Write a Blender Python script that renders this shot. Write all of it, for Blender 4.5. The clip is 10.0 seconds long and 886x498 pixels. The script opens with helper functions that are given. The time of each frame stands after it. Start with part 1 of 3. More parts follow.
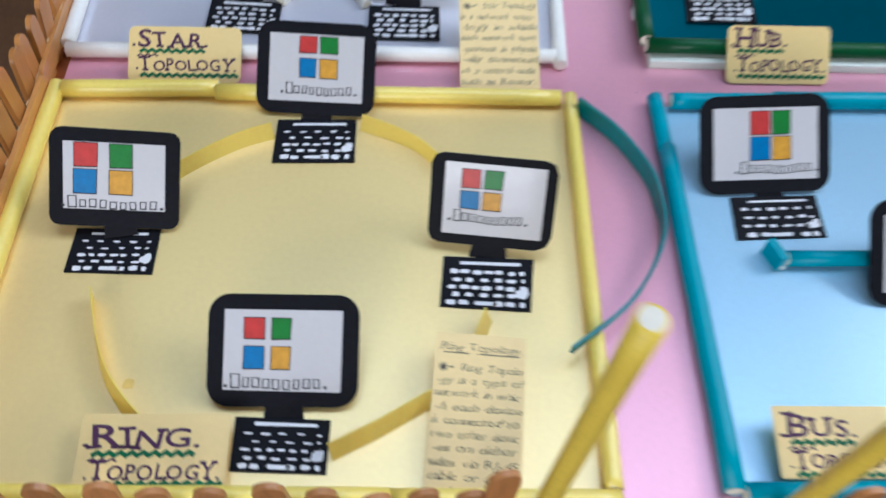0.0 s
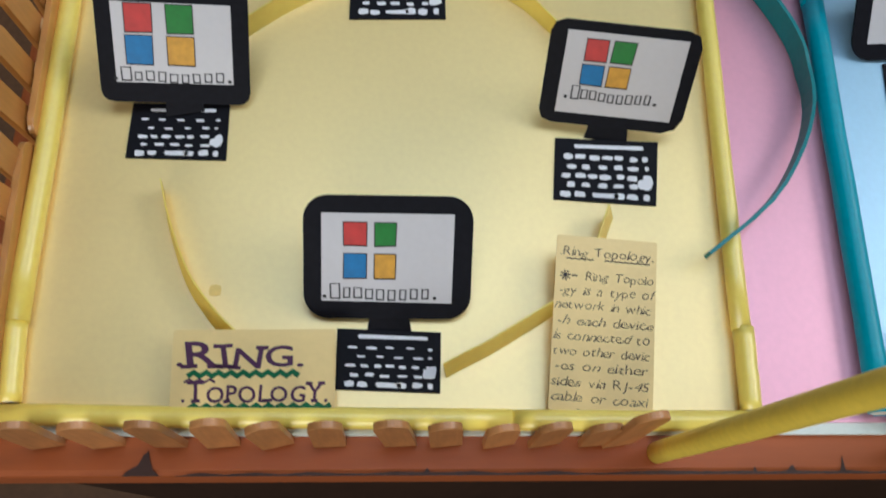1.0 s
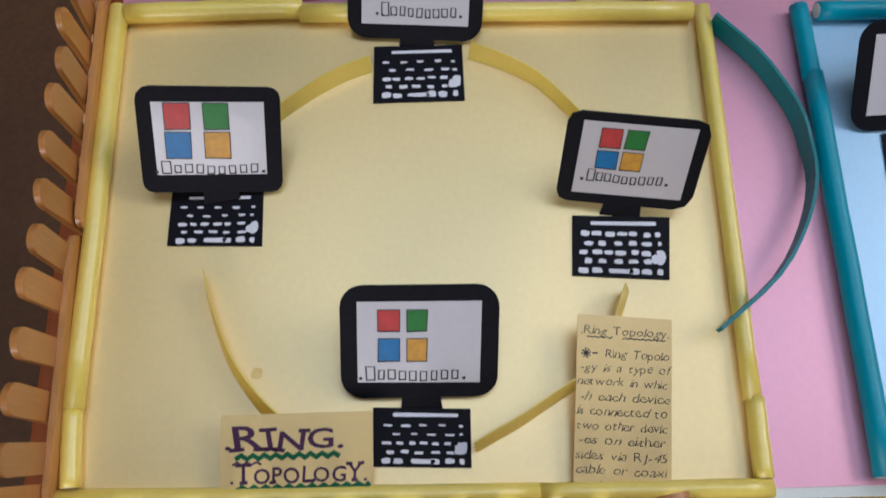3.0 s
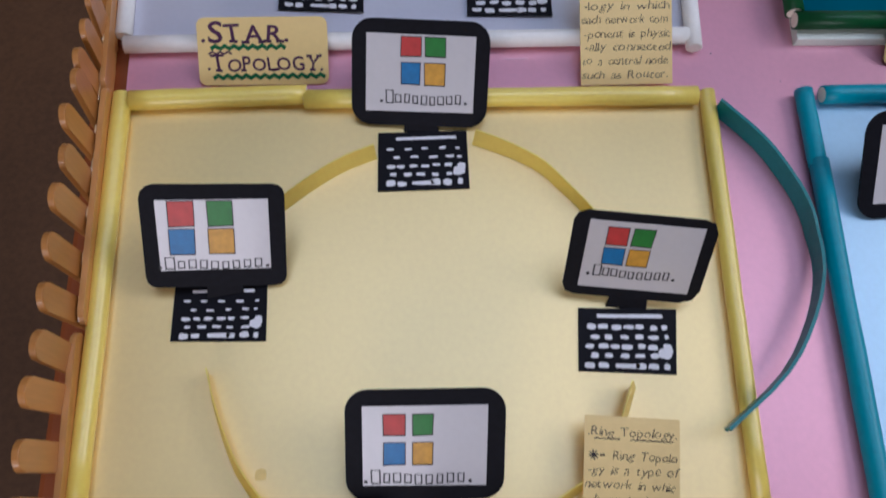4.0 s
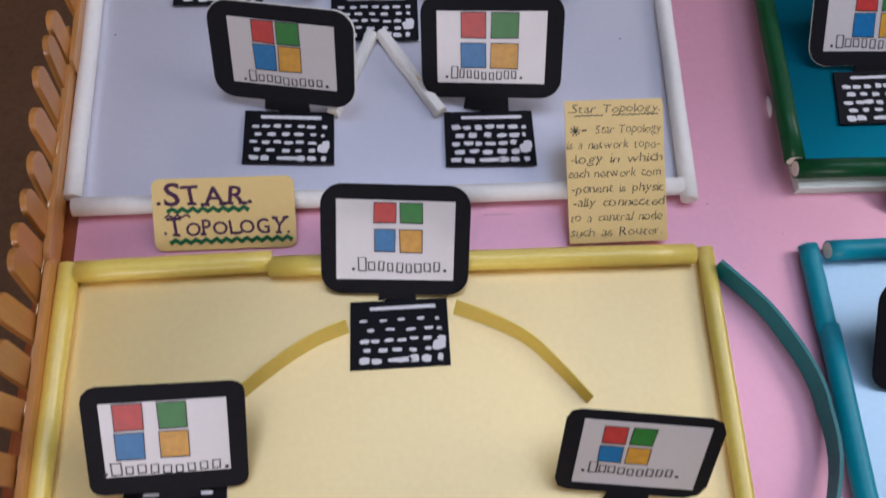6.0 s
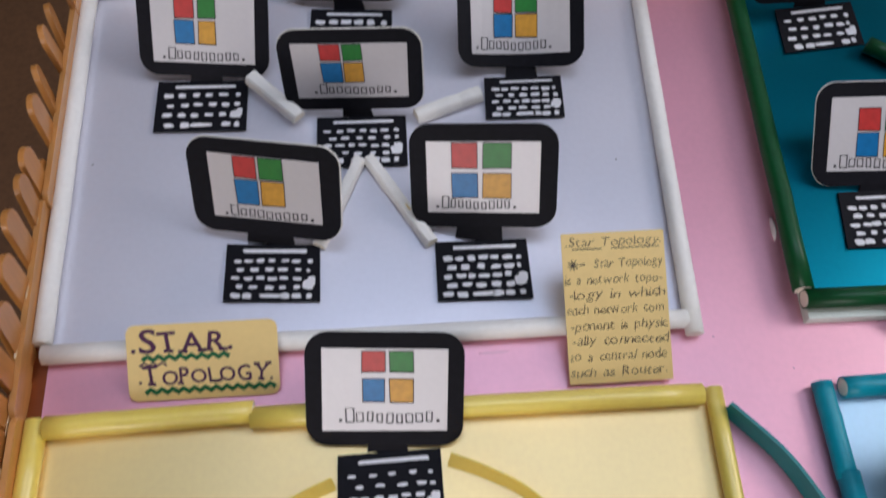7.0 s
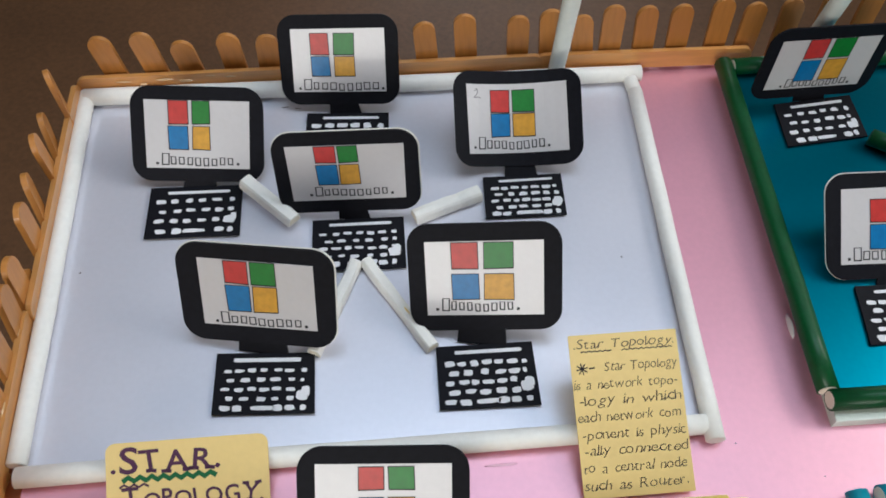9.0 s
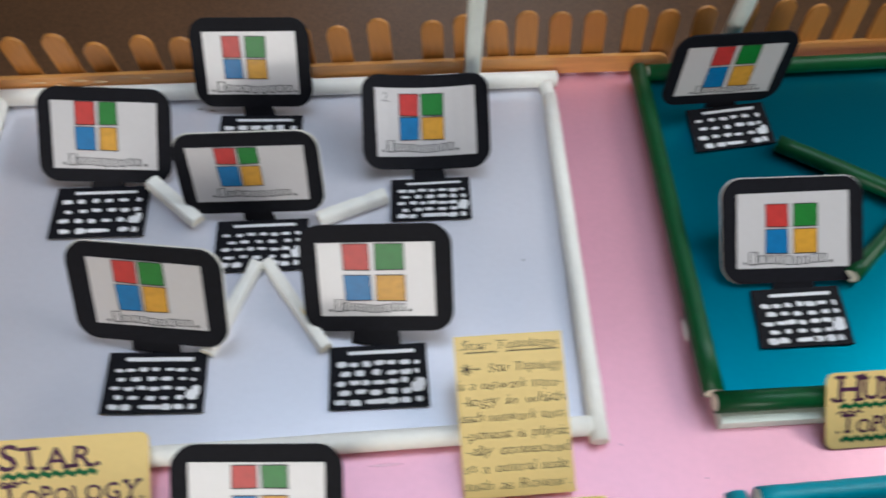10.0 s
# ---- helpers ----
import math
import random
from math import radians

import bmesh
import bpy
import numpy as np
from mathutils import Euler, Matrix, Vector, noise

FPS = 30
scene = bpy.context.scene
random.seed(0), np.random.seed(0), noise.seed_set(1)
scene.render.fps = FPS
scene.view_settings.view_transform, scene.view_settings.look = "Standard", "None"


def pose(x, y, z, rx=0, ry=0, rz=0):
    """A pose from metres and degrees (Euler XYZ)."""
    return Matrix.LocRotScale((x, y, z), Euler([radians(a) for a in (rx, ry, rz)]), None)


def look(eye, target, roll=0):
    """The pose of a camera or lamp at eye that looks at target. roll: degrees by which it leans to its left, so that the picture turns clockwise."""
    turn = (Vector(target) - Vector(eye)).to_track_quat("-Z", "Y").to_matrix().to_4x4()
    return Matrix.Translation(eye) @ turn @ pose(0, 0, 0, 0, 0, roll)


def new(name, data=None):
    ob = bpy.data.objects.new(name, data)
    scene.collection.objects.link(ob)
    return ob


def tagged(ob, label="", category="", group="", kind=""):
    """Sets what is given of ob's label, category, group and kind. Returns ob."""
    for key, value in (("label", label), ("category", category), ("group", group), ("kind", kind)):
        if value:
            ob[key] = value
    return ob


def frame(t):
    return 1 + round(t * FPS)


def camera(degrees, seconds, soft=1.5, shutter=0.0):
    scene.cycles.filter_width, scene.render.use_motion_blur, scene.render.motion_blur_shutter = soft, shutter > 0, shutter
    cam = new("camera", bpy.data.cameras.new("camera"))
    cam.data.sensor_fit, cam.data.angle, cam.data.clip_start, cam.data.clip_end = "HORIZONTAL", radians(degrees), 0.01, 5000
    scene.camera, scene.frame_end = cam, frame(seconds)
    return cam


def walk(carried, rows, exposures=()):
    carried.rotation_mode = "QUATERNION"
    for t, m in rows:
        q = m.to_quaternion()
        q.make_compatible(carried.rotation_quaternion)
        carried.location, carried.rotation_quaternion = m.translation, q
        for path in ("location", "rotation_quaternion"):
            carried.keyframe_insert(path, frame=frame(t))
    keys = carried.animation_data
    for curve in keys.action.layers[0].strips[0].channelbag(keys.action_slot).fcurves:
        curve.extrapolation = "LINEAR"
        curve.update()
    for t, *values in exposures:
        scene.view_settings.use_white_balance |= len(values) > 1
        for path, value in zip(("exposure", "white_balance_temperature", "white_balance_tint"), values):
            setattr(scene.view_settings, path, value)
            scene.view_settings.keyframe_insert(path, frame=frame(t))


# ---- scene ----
U = 0.045  # metres in one module of the model; all plan numbers below are in modules
cam = camera(57.45, 10.0, soft=1.7, shutter=0.5)
PATH = [
    (0, (0.5102, -0.0556, 6.0789), (0.5948, 1.0868, 4.4395), 4.16),
    (0.2, (0.1776, 0.5646, 5.7888), (0.2581, 1.6166, 4.0897), 4.28),
    (0.3, (0.0399, 0.7331, 5.6229), (0.1282, 1.7400, 3.8971), 4.95),
    (0.5, (-0.1384, 0.7604, 5.4602), (-0.0535, 1.6247, 3.6586), 5.38),
    (0.7, (-0.2035, 0.9205, 5.5652), (-0.1307, 1.6007, 3.6858), 6.02),
    (1, (-0.3117, 1.0712, 5.7094), (-0.2326, 1.7550, 3.8316), 6.57),
    (1.2, (-0.3913, 1.1795, 5.8126), (-0.3176, 1.8711, 3.9375), 6.11),
    (1.5, (-0.5511, 1.2814, 6.0666), (-0.4777, 1.9563, 4.1853), 6.21),
    (2, (-0.5831, 1.2793, 6.1258), (-0.5034, 1.9571, 4.2459), 6.36),
    (2.2, (-0.5523, 1.2733, 6.1447), (-0.4774, 1.9540, 4.2656), 5.82),
    (3.3, (-0.5208, 1.7749, 6.3370), (-0.4431, 2.4408, 4.4528), 5.21),
    (3.5, (-0.5572, 1.8927, 6.3835), (-0.4753, 2.5660, 4.5020), 5.50),
    (4, (-0.5602, 2.2497, 6.4626), (-0.4801, 2.9427, 4.5883), 5.23),
    (4.5, (-0.4814, 2.6484, 6.3821), (-0.3883, 3.3688, 4.5186), 5.91),
    (5, (-0.4597, 2.8563, 6.4106), (-0.3520, 3.6056, 4.5594), 6.49),
    (6.5, (-0.4241, 3.9331, 6.2860), (-0.3010, 4.7573, 4.4678), 5.82),
    (7, (-0.3787, 4.3068, 6.2926), (-0.2450, 5.2106, 4.5135), 5.26),
    (7.5, (-0.3434, 4.4972, 6.2893), (-0.2090, 5.5079, 4.5687), 3.55),
    (8, (-0.3260, 4.4533, 6.3336), (-0.1887, 5.5474, 4.6650), 2.61),
    (8.5, (-0.3492, 4.4266, 6.1433), (-0.2106, 5.5458, 4.4917), 2.62),
    (9, (-0.3339, 4.4442, 6.0326), (-0.1967, 5.5689, 4.3845), 2.85),
    (9.5, (-0.2775, 4.4583, 6.0972), (-0.1402, 5.5873, 4.4520), 3.22),
    (9.7, (-0.0881, 4.4288, 6.0580), (0.0467, 5.5661, 4.4184), 2.97),
    (9.8, (0.0779, 4.3975, 6.0741), (0.2131, 5.5340, 4.4340), 2.93),
    (9.9, (0.2913, 4.3436, 6.0642), (0.4288, 5.4849, 4.4276), 2.94),
    (10, (0.4998, 4.3130, 6.0777), (0.6495, 5.4507, 4.4397), 3.70),
]
walk(cam, [(t, look(Vector(eye) * U, Vector(aim) * U, roll)) for t, eye, aim, roll in PATH],
     exposures=[(0.0, 0.02, 5350, 9), (0.5, -0.26, 5700, 10), (1.0, -0.29, 5750, 6), (2.0, -0.38, 6050, 11), (3.5, -0.62, 5520, 17), (4.5, -0.67, 5580, 22), (6.5, -0.54, 5930, 20), (7.0, -0.48, 6000, 17), (8.0, -0.15, 6100, 10), (9.0, -0.12, 6050, 7), (10.0, -0.14, 6050, 7)])

# ---- light ----
world = bpy.data.worlds.new("daylight")
scene.world = world
world.use_nodes = True
sky = world.node_tree.nodes.new("ShaderNodeTexSky")
sky.sky_type, sky.sun_disc, sky.sun_elevation, sky.sun_rotation = "NISHITA", False, radians(42), radians(60)
world.node_tree.links.new(sky.outputs[0], world.node_tree.nodes["Background"].inputs[0])
world.node_tree.nodes["Background"].inputs[1].default_value = 0.1


def added_lamp(name, m, wide, high, watts, colour):
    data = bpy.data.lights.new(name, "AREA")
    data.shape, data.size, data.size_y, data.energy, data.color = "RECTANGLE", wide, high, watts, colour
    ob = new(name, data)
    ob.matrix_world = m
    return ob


added_lamp("added_lamp_east", look((1.76, 0.55, 1.5), (0.0, 0.25, 0.0)), 1.1, 0.9, 25, (1.0, 0.94, 0.86))
added_lamp("added_lamp_south", look((-0.5, -1.5, 0.75), (0.0, 0.3, 0.0)), 1.0, 0.8, 21, (1.0, 0.91, 0.8))
added_lamp("added_lamp_overhead", look((0.28, 0.6, 2.03), (0.28, 0.6, 0.0)), 1.6, 1.1, 18, (0.81, 0.9, 1.0))
added_lamp("added_lamp_north", look((0.35, 2.13, 0.22), (0.35, 0.8, 0.0)), 0.85, 1.9, 7, (1.0, 0.93, 0.84))

# ---- materials ----


def surface(name, rgb, rough=0.6, spread=0.08, coarse=14.0, fine=420.0, bump=0.15, gloss=0.5, coat=0.0, coat_rough=0.12, metal=0.0, wrinkle=0.0, sheer=None, stretch=(1, 1, 1), each=0.0):
    """A material whose colour wavers at two scales, with fine relief. Scales are per metre."""
    mat = bpy.data.materials.new(name)
    mat.use_nodes = True
    nt = mat.node_tree
    bsdf = nt.nodes["Principled BSDF"]
    coord = nt.nodes.new("ShaderNodeTexCoord")
    mapping = nt.nodes.new("ShaderNodeMapping")
    mapping.inputs["Scale"].default_value = stretch
    nt.links.new(coord.outputs["Object"], mapping.inputs[0])
    value = None
    for scale, detail in ((coarse, 3), (fine, 4)):
        tex = nt.nodes.new("ShaderNodeTexNoise")
        tex.inputs["Scale"].default_value, tex.inputs["Detail"].default_value = scale, detail
        nt.links.new(mapping.outputs[0], tex.inputs[0])
        if value is None:
            value = tex.outputs[0]
        else:
            add = nt.nodes.new("ShaderNodeMath")
            add.operation = "ADD"
            nt.links.new(value, add.inputs[0])
            nt.links.new(tex.outputs[0], add.inputs[1])
            value, last = add.outputs[0], tex.outputs[0]
    if each:
        info = nt.nodes.new("ShaderNodeObjectInfo")
        more = nt.nodes.new("ShaderNodeMath")
        more.operation, more.inputs[1].default_value, more.inputs[2].default_value = "MULTIPLY_ADD", each, -each / 2
        nt.links.new(info.outputs["Random"], more.inputs[0])
        add = nt.nodes.new("ShaderNodeMath")
        add.operation = "ADD"
        nt.links.new(value, add.inputs[0])
        nt.links.new(more.outputs[0], add.inputs[1])
        value = add.outputs[0]
    span = nt.nodes.new("ShaderNodeMapRange")
    span.inputs["From Min"].default_value, span.inputs["From Max"].default_value = 0.6, 1.4
    nt.links.new(value, span.inputs[0])
    mix = nt.nodes.new("ShaderNodeMix")
    mix.data_type = "RGBA"
    mix.inputs["A"].default_value = (*[c * (1 - spread) for c in rgb], 1)
    mix.inputs["B"].default_value = (*[min(1.0, c * (1 + spread)) for c in rgb], 1)
    nt.links.new(span.outputs[0], mix.inputs["Factor"])
    nt.links.new(mix.outputs["Result"], bsdf.inputs["Base Color"])
    relief = nt.nodes.new("ShaderNodeBump")
    relief.inputs["Strength"].default_value, relief.inputs["Distance"].default_value = bump, 0.0005
    nt.links.new(last, relief.inputs["Height"])
    nt.links.new(relief.outputs[0], bsdf.inputs["Normal"])
    if wrinkle:
        wave = nt.nodes.new("ShaderNodeTexNoise")
        wave.inputs["Scale"].default_value, wave.inputs["Detail"].default_value = 90, 1
        nt.links.new(mapping.outputs[0], wave.inputs[0])
        crease = nt.nodes.new("ShaderNodeBump")
        crease.inputs["Strength"].default_value, crease.inputs["Distance"].default_value = wrinkle, 0.001
        nt.links.new(wave.outputs[0], crease.inputs["Height"])
        nt.links.new(crease.outputs[0], bsdf.inputs["Coat Normal"])
    bsdf.inputs["Roughness"].default_value = rough
    bsdf.inputs["Specular IOR Level"].default_value = gloss
    bsdf.inputs["Coat Weight"].default_value = coat
    bsdf.inputs["Coat Roughness"].default_value = coat_rough
    bsdf.inputs["Metallic"].default_value = metal
    if sheer:
        glow = nt.nodes.new("ShaderNodeBsdfTranslucent")
        glow.inputs[0].default_value = (*sheer, 1)
        both = nt.nodes.new("ShaderNodeMixShader")
        both.inputs[0].default_value = 0.4
        nt.links.new(bsdf.outputs[0], both.inputs[1])
        nt.links.new(glow.outputs[0], both.inputs[2])
        nt.links.new(both.outputs[0], nt.nodes["Material Output"].inputs[0])
    return mat


PINK = surface("pink_paper", (0.79, 0.37, 0.475), 0.37, 0.05, bump=0.03, gloss=1.0, coat=0.7, coat_rough=0.3, metal=0.38)
YELLOW = surface("pale_yellow_paper", (0.98, 0.748, 0.298), 0.4, 0.05, bump=0.03, gloss=1.0, coat=0.7, coat_rough=0.3, metal=0.32)
YELLOW_TUBE = surface("bright_yellow_paper", (1.0, 0.755, 0.13), 0.45, 0.08, coarse=30, gloss=0.8, coat=0.8, coat_rough=0.3)
YELLOW_STRIP = surface("golden_yellow_paper", (1.0, 0.8, 0.2), 0.45, 0.1, coarse=30, sheer=(1.0, 0.86, 0.26), coat=0.5, coat_rough=0.25)
YELLOW_POLE = surface("deep_yellow_paper", (0.91, 0.67, 0.08), 0.5, 0.1, coarse=30)
WHITE = surface("white_card", (0.765, 0.765, 0.85), 0.38, 0.03, bump=0.03, gloss=1.0, coat=0.7, coat_rough=0.3, metal=0.4)
WHITE_TUBE = surface("white_paper", (0.93, 0.915, 0.86), 0.5, 0.05, coarse=30)
TEAL = surface("teal_blue_paper", (0.0, 0.225, 0.33), 0.3, 0.06, bump=0.03, gloss=0.3, coat=0.1, coat_rough=0.3, metal=0.92)
GREEN = surface("dark_green_glossy_paper", (0.0, 0.07, 0.016), 0.5, 0.25, coarse=40, gloss=0.25, coat=0.25, coat_rough=0.24, wrinkle=0.5)
BLUE = surface("pale_blue_paper", (0.37, 0.61, 0.80), 0.4, 0.05, bump=0.03, gloss=0.9, coat=0.7, coat_rough=0.3, metal=0.35)
CYAN_TUBE = surface("turquoise_paper", (0.0, 0.32, 0.42), 0.45, 0.1, coarse=30)
ARC_GREEN = surface("sea_green_paper", (0.005, 0.20, 0.22), 0.4, 0.12, coarse=30)
MINT = surface("pale_mint_paper", (0.88, 0.94, 0.87), 0.5, 0.05)
FOAM = surface("white_foam_edge", (0.78, 0.84, 0.76), 0.7, 0.06, fine=900)
CREAM = surface("cream_paper_end", (0.85, 0.79, 0.66), 0.7, 0.08)
BLACK = surface("black_card", (0.007, 0.007, 0.0105), 0.6, 0.3, gloss=0.14)
SCREEN = surface("taped_white_paper", (0.645, 0.62, 0.625), 0.35, 0.03, coarse=40, coat=0.5, coat_rough=0.1, wrinkle=0.14)
CHALK = surface("white_paint", (0.85, 0.85, 0.88), 0.5, 0.05)
INK = surface("black_ink", (0.012, 0.012, 0.015), 0.5, 0.2)
PENCIL = surface("grey_ink", (0.14, 0.13, 0.14), 0.5, 0.2)
RED = surface("red_marker", (0.55, 0.035, 0.03), 0.45, 0.14, coarse=200, coat=0.1)
LEAF = surface("green_marker", (0.01, 0.20, 0.02), 0.45, 0.14, coarse=200, coat=0.1)
SKY = surface("blue_marker", (0.0, 0.17, 0.43), 0.45, 0.14, coarse=200, coat=0.1)
GOLD = surface("orange_yellow_marker", (0.66, 0.33, 0.025), 0.45, 0.14, coarse=200, coat=0.1)
NOTE = surface("buff_yellow_note_paper", (0.88, 0.65, 0.245), 0.5, 0.04, gloss=0.8, coat=0.4, coat_rough=0.35)
PEN = surface("fine_black_ink", (0.045, 0.035, 0.035), 0.5, 0.2)
PURPLE = surface("purple_marker", (0.075, 0.017, 0.065), 0.5, 0.2, coarse=300)
ZIGZAG = surface("green_ink", (0.0, 0.12, 0.035), 0.5, 0.15, coarse=300)
STICK = surface("varnished_wood_stick", (0.52, 0.215, 0.046), 0.4, 0.15, coarse=60, fine=500, coat=0.2, stretch=(1, 1, 0.12), each=0.6)
RAIL = surface("varnished_wood_rail", (0.62, 0.29, 0.08), 0.35, 0.16, coarse=60, fine=500, coat=0.8, coat_rough=0.18, stretch=(0.12, 1, 1), each=0.4, wrinkle=0.3)
TIP = surface("worn_brown_wood_stick", (0.50, 0.22, 0.07), 0.45, 0.25, coarse=120, fine=500, coat=0.2, stretch=(1, 1, 0.2), each=0.6)
GLUE = surface("clear_dried_glue", (0.72, 0.46, 0.22), 0.15, 0.15, gloss=1.0, coat=1.0, coat_rough=0.05)
GLUE_YELLOW = surface("yellow_dried_glue", (0.85, 0.62, 0.17), 0.3, 0.1, coat=0.4)
TABLE = surface("varnished_table_wood", (0.38, 0.088, 0.014), 0.6, 0.15, coarse=20, fine=200, stretch=(0.15, 1, 1), coat=0.05)
CEMENT = surface("brown_cement_floor", (0.122, 0.057, 0.0235), 0.6, 0.3, coarse=4, fine=120, bump=0.3)
PLASTER = surface("grey_brown_plaster", (0.17, 0.15, 0.125), 0.85, 0.06, coarse=3, fine=90)
LIME = surface("dull_ceiling_paint", (0.30, 0.29, 0.27), 0.9, 0.04, coarse=3, fine=90)
STAIN_AND_SHADE = surface("dark_stain_and_shade", (0.05, 0.018, 0.009), 0.6, 0.2)
UNDER_SHADE = surface("under_table_shade", (0.03, 0.014, 0.008), 0.7, 0.3, coarse=20, fine=200, stretch=(1, 1, 0.15), gloss=0.2)

# ---- makers ----


def part(name, bm, mat, parent=None, label="", kind="", smooth=False, m=None):
    """Links a bmesh, given in modules, as one mesh object under a thing or a part."""
    bmesh.ops.scale(bm, vec=(U, U, U), verts=bm.verts)
    bmesh.ops.recalc_face_normals(bm, faces=bm.faces)
    me = bpy.data.meshes.new(name)
    bm.to_mesh(me)
    bm.free()
    for f in me.polygons:
        f.use_smooth = smooth
    me.materials.append(mat)
    ob = new(name, me)
    if parent:
        ob.parent = parent
    if m is not None:
        ob.matrix_basis = m
    return tagged(ob, label, kind=kind)


def at(x, y, z=0.0, rx=0, ry=0, rz=0):
    return pose(x * U, y * U, z * U, rx, ry, rz)


def thing(name, m, label, category, group="", kind=""):
    ob = new(name)
    ob.empty_display_size = 0.01
    ob.matrix_basis = m
    return tagged(ob, label, category, group, kind)


def prism(bm, outline, z0, z1, bevel=0.0):
    """An upright prism over a flat outline."""
    low = [bm.verts.new((x, y, z0)) for x, y in outline]
    high = [bm.verts.new((x, y, z1)) for x, y in outline]
    n = len(outline)
    bm.faces.new(high)
    bm.faces.new(low[::-1])
    for i in range(n):
        bm.faces.new((low[i], low[(i + 1) % n], high[(i + 1) % n], high[i]))
    if bevel:
        edges = [e for e in bm.edges if all(v in high for v in e.verts)]
        bmesh.ops.bevel(bm, geom=edges, offset=bevel, segments=2, profile=0.6, affect="EDGES")
    return bm


def rect(x0, y0, x1, y1):
    return [(x0, y0), (x1, y0), (x1, y1), (x0, y1)]


def rounded(x0, y0, x1, y1, radii, steps=5):
    """A rectangle with rounded corners; radii: from low left, anticlockwise."""
    out = []
    for (cx, cy, a), r in zip(((x0, y0, 180), (x1, y0, 270), (x1, y1, 0), (x0, y1, 90)), radii):
        sx, sy = (1 if cx == x0 else -1), (1 if cy == y0 else -1)
        for i in range(steps + 1):
            b = radians(a + 90 * i / steps)
            out.append((cx + sx * r + r * math.cos(b), cy + sy * r + r * math.sin(b)))
    return out


def slab(bm, outline, z0, z1, bow=None):
    """A thin sheet over a convex outline, cut into upright columns so that it can curve; bow: its height at x, y."""
    bow = bow or (lambda x, y: 0.0)
    xs = sorted({round(p[0], 4) for p in outline})
    wide = xs[-1] - xs[0]
    cuts = []
    for a, b in zip(xs, xs[1:]):
        n = max(1, int((b - a) / (wide / 10)))
        cuts += [a + (b - a) * k / n for k in range(n)]
    cuts.append(xs[-1])
    n = len(outline)
    cols = []
    for x in cuts:
        ys = []
        for (ax, ay), (bx, by) in zip(outline, outline[1:] + outline[:1]):
            if min(ax, bx) - 1e-4 <= x <= max(ax, bx) + 1e-4:
                ys += [ay, by] if abs(bx - ax) < 2e-4 else [ay + (by - ay) * min(1.0, max(0.0, (x - ax) / (bx - ax)))]
        lo, hi = min(ys), max(max(ys), min(ys) + 1e-4)
        cols.append([bm.verts.new((x, y, z + bow(x, y))) for y, z in ((lo, z0), (hi, z0), (hi, z1), (lo, z1))])
    for a, b in zip(cols, cols[1:]):
        for j in range(4):
            bm.faces.new((a[j], a[(j + 1) % 4], b[(j + 1) % 4], b[j]))
    bm.faces.new(cols[0][::-1])
    bm.faces.new(cols[-1])
    return bm


def box(bm, lo, hi, bevel=0.0):
    return prism(bm, rect(lo[0], lo[1], hi[0], hi[1]), lo[2], hi[2], bevel)


def tube(bm, p0, p1, r, sides=20, rings=8, wave=0.012, seed=0):
    """A rolled paper tube: open ends with a wall and a recessed plug of wound paper."""
    rnd = random.Random(seed)
    p0, p1 = Vector(p0), Vector(p1)
    way = (p1 - p0).normalized()
    side = way.cross(Vector((0, 0, 1)) if abs(way.z) < 0.9 else Vector((1, 0, 0))).normalized()
    over = side.cross(way)
    loops = []
    seam = rnd.choice((0.35, 2.7, 1.1, 4.0))
    steps = [(-1, 0.62), (0, 0.62)] + [(i / rings, 1.0) for i in range(rings + 1)] + [(1, 0.62), (2, 0.62)]
    if rings == 1:
        steps = [(0, 1.0), (1, 1.0)]
    for f, k in steps:
        g = 0.12 * r / max((p1 - p0).length, 0.01)
        f = {-1: 1.5 * g, 2: 1 - 1.5 * g}.get(f, f) if k < 1 else f
        rr = r * k * (1 + (rnd.uniform(-wave, wave) if k == 1 else 0))
        c = p0.lerp(p1, f)
        if k == 1 and 0 < f < 1:
            c = c + (side * rnd.uniform(-1, 1) + over * rnd.uniform(0, 0.6)) * r * 0.045
        loops.append([bm.verts.new(c + (side * math.cos(a + seam) + over * math.sin(a + seam)) * rr * (0.97 + 0.06 * a / 6.3)) for a in (2 * math.pi * j / sides for j in range(sides))])
    for a, b in zip(loops, loops[1:]):
        for j in range(sides):
            bm.faces.new((a[j], a[(j + 1) % sides], b[(j + 1) % sides], b[j]))
    bm.faces.new(loops[0][::-1])
    bm.faces.new(loops[-1])
    return bm


def band(bm, points, high, thick=0.022, z=0.0, lean=0.0, foot=None):
    """A paper strip on edge along a line of points, of a given height."""
    rows = []
    n = len(points)
    for i, (x, y) in enumerate(points):
        a, b = Vector(points[max(i - 1, 0)]), Vector(points[min(i + 1, n - 1)])
        d = (b - a).normalized()
        nx, ny = -d.y, d.x
        h = high(i / (n - 1)) if callable(high) else high
        slope = lean(i / (n - 1)) if callable(lean) else lean
        rows.append([bm.verts.new((x + nx * (s * thick / 2 + (t - 1) * slope), y + ny * (s * thick / 2 + (t - 1) * slope), z + (foot(i / (n - 1)) if foot else 0.0) + t * h)) for s, t in ((-1, 0), (-1, 1), (1, 1), (1, 0))])
    for a, b in zip(rows, rows[1:]):
        for j in range(4):
            bm.faces.new((a[j], a[(j + 1) % 4], b[(j + 1) % 4], b[j]))
    bm.faces.new(rows[0][::-1])
    bm.faces.new(rows[-1])
    return bm


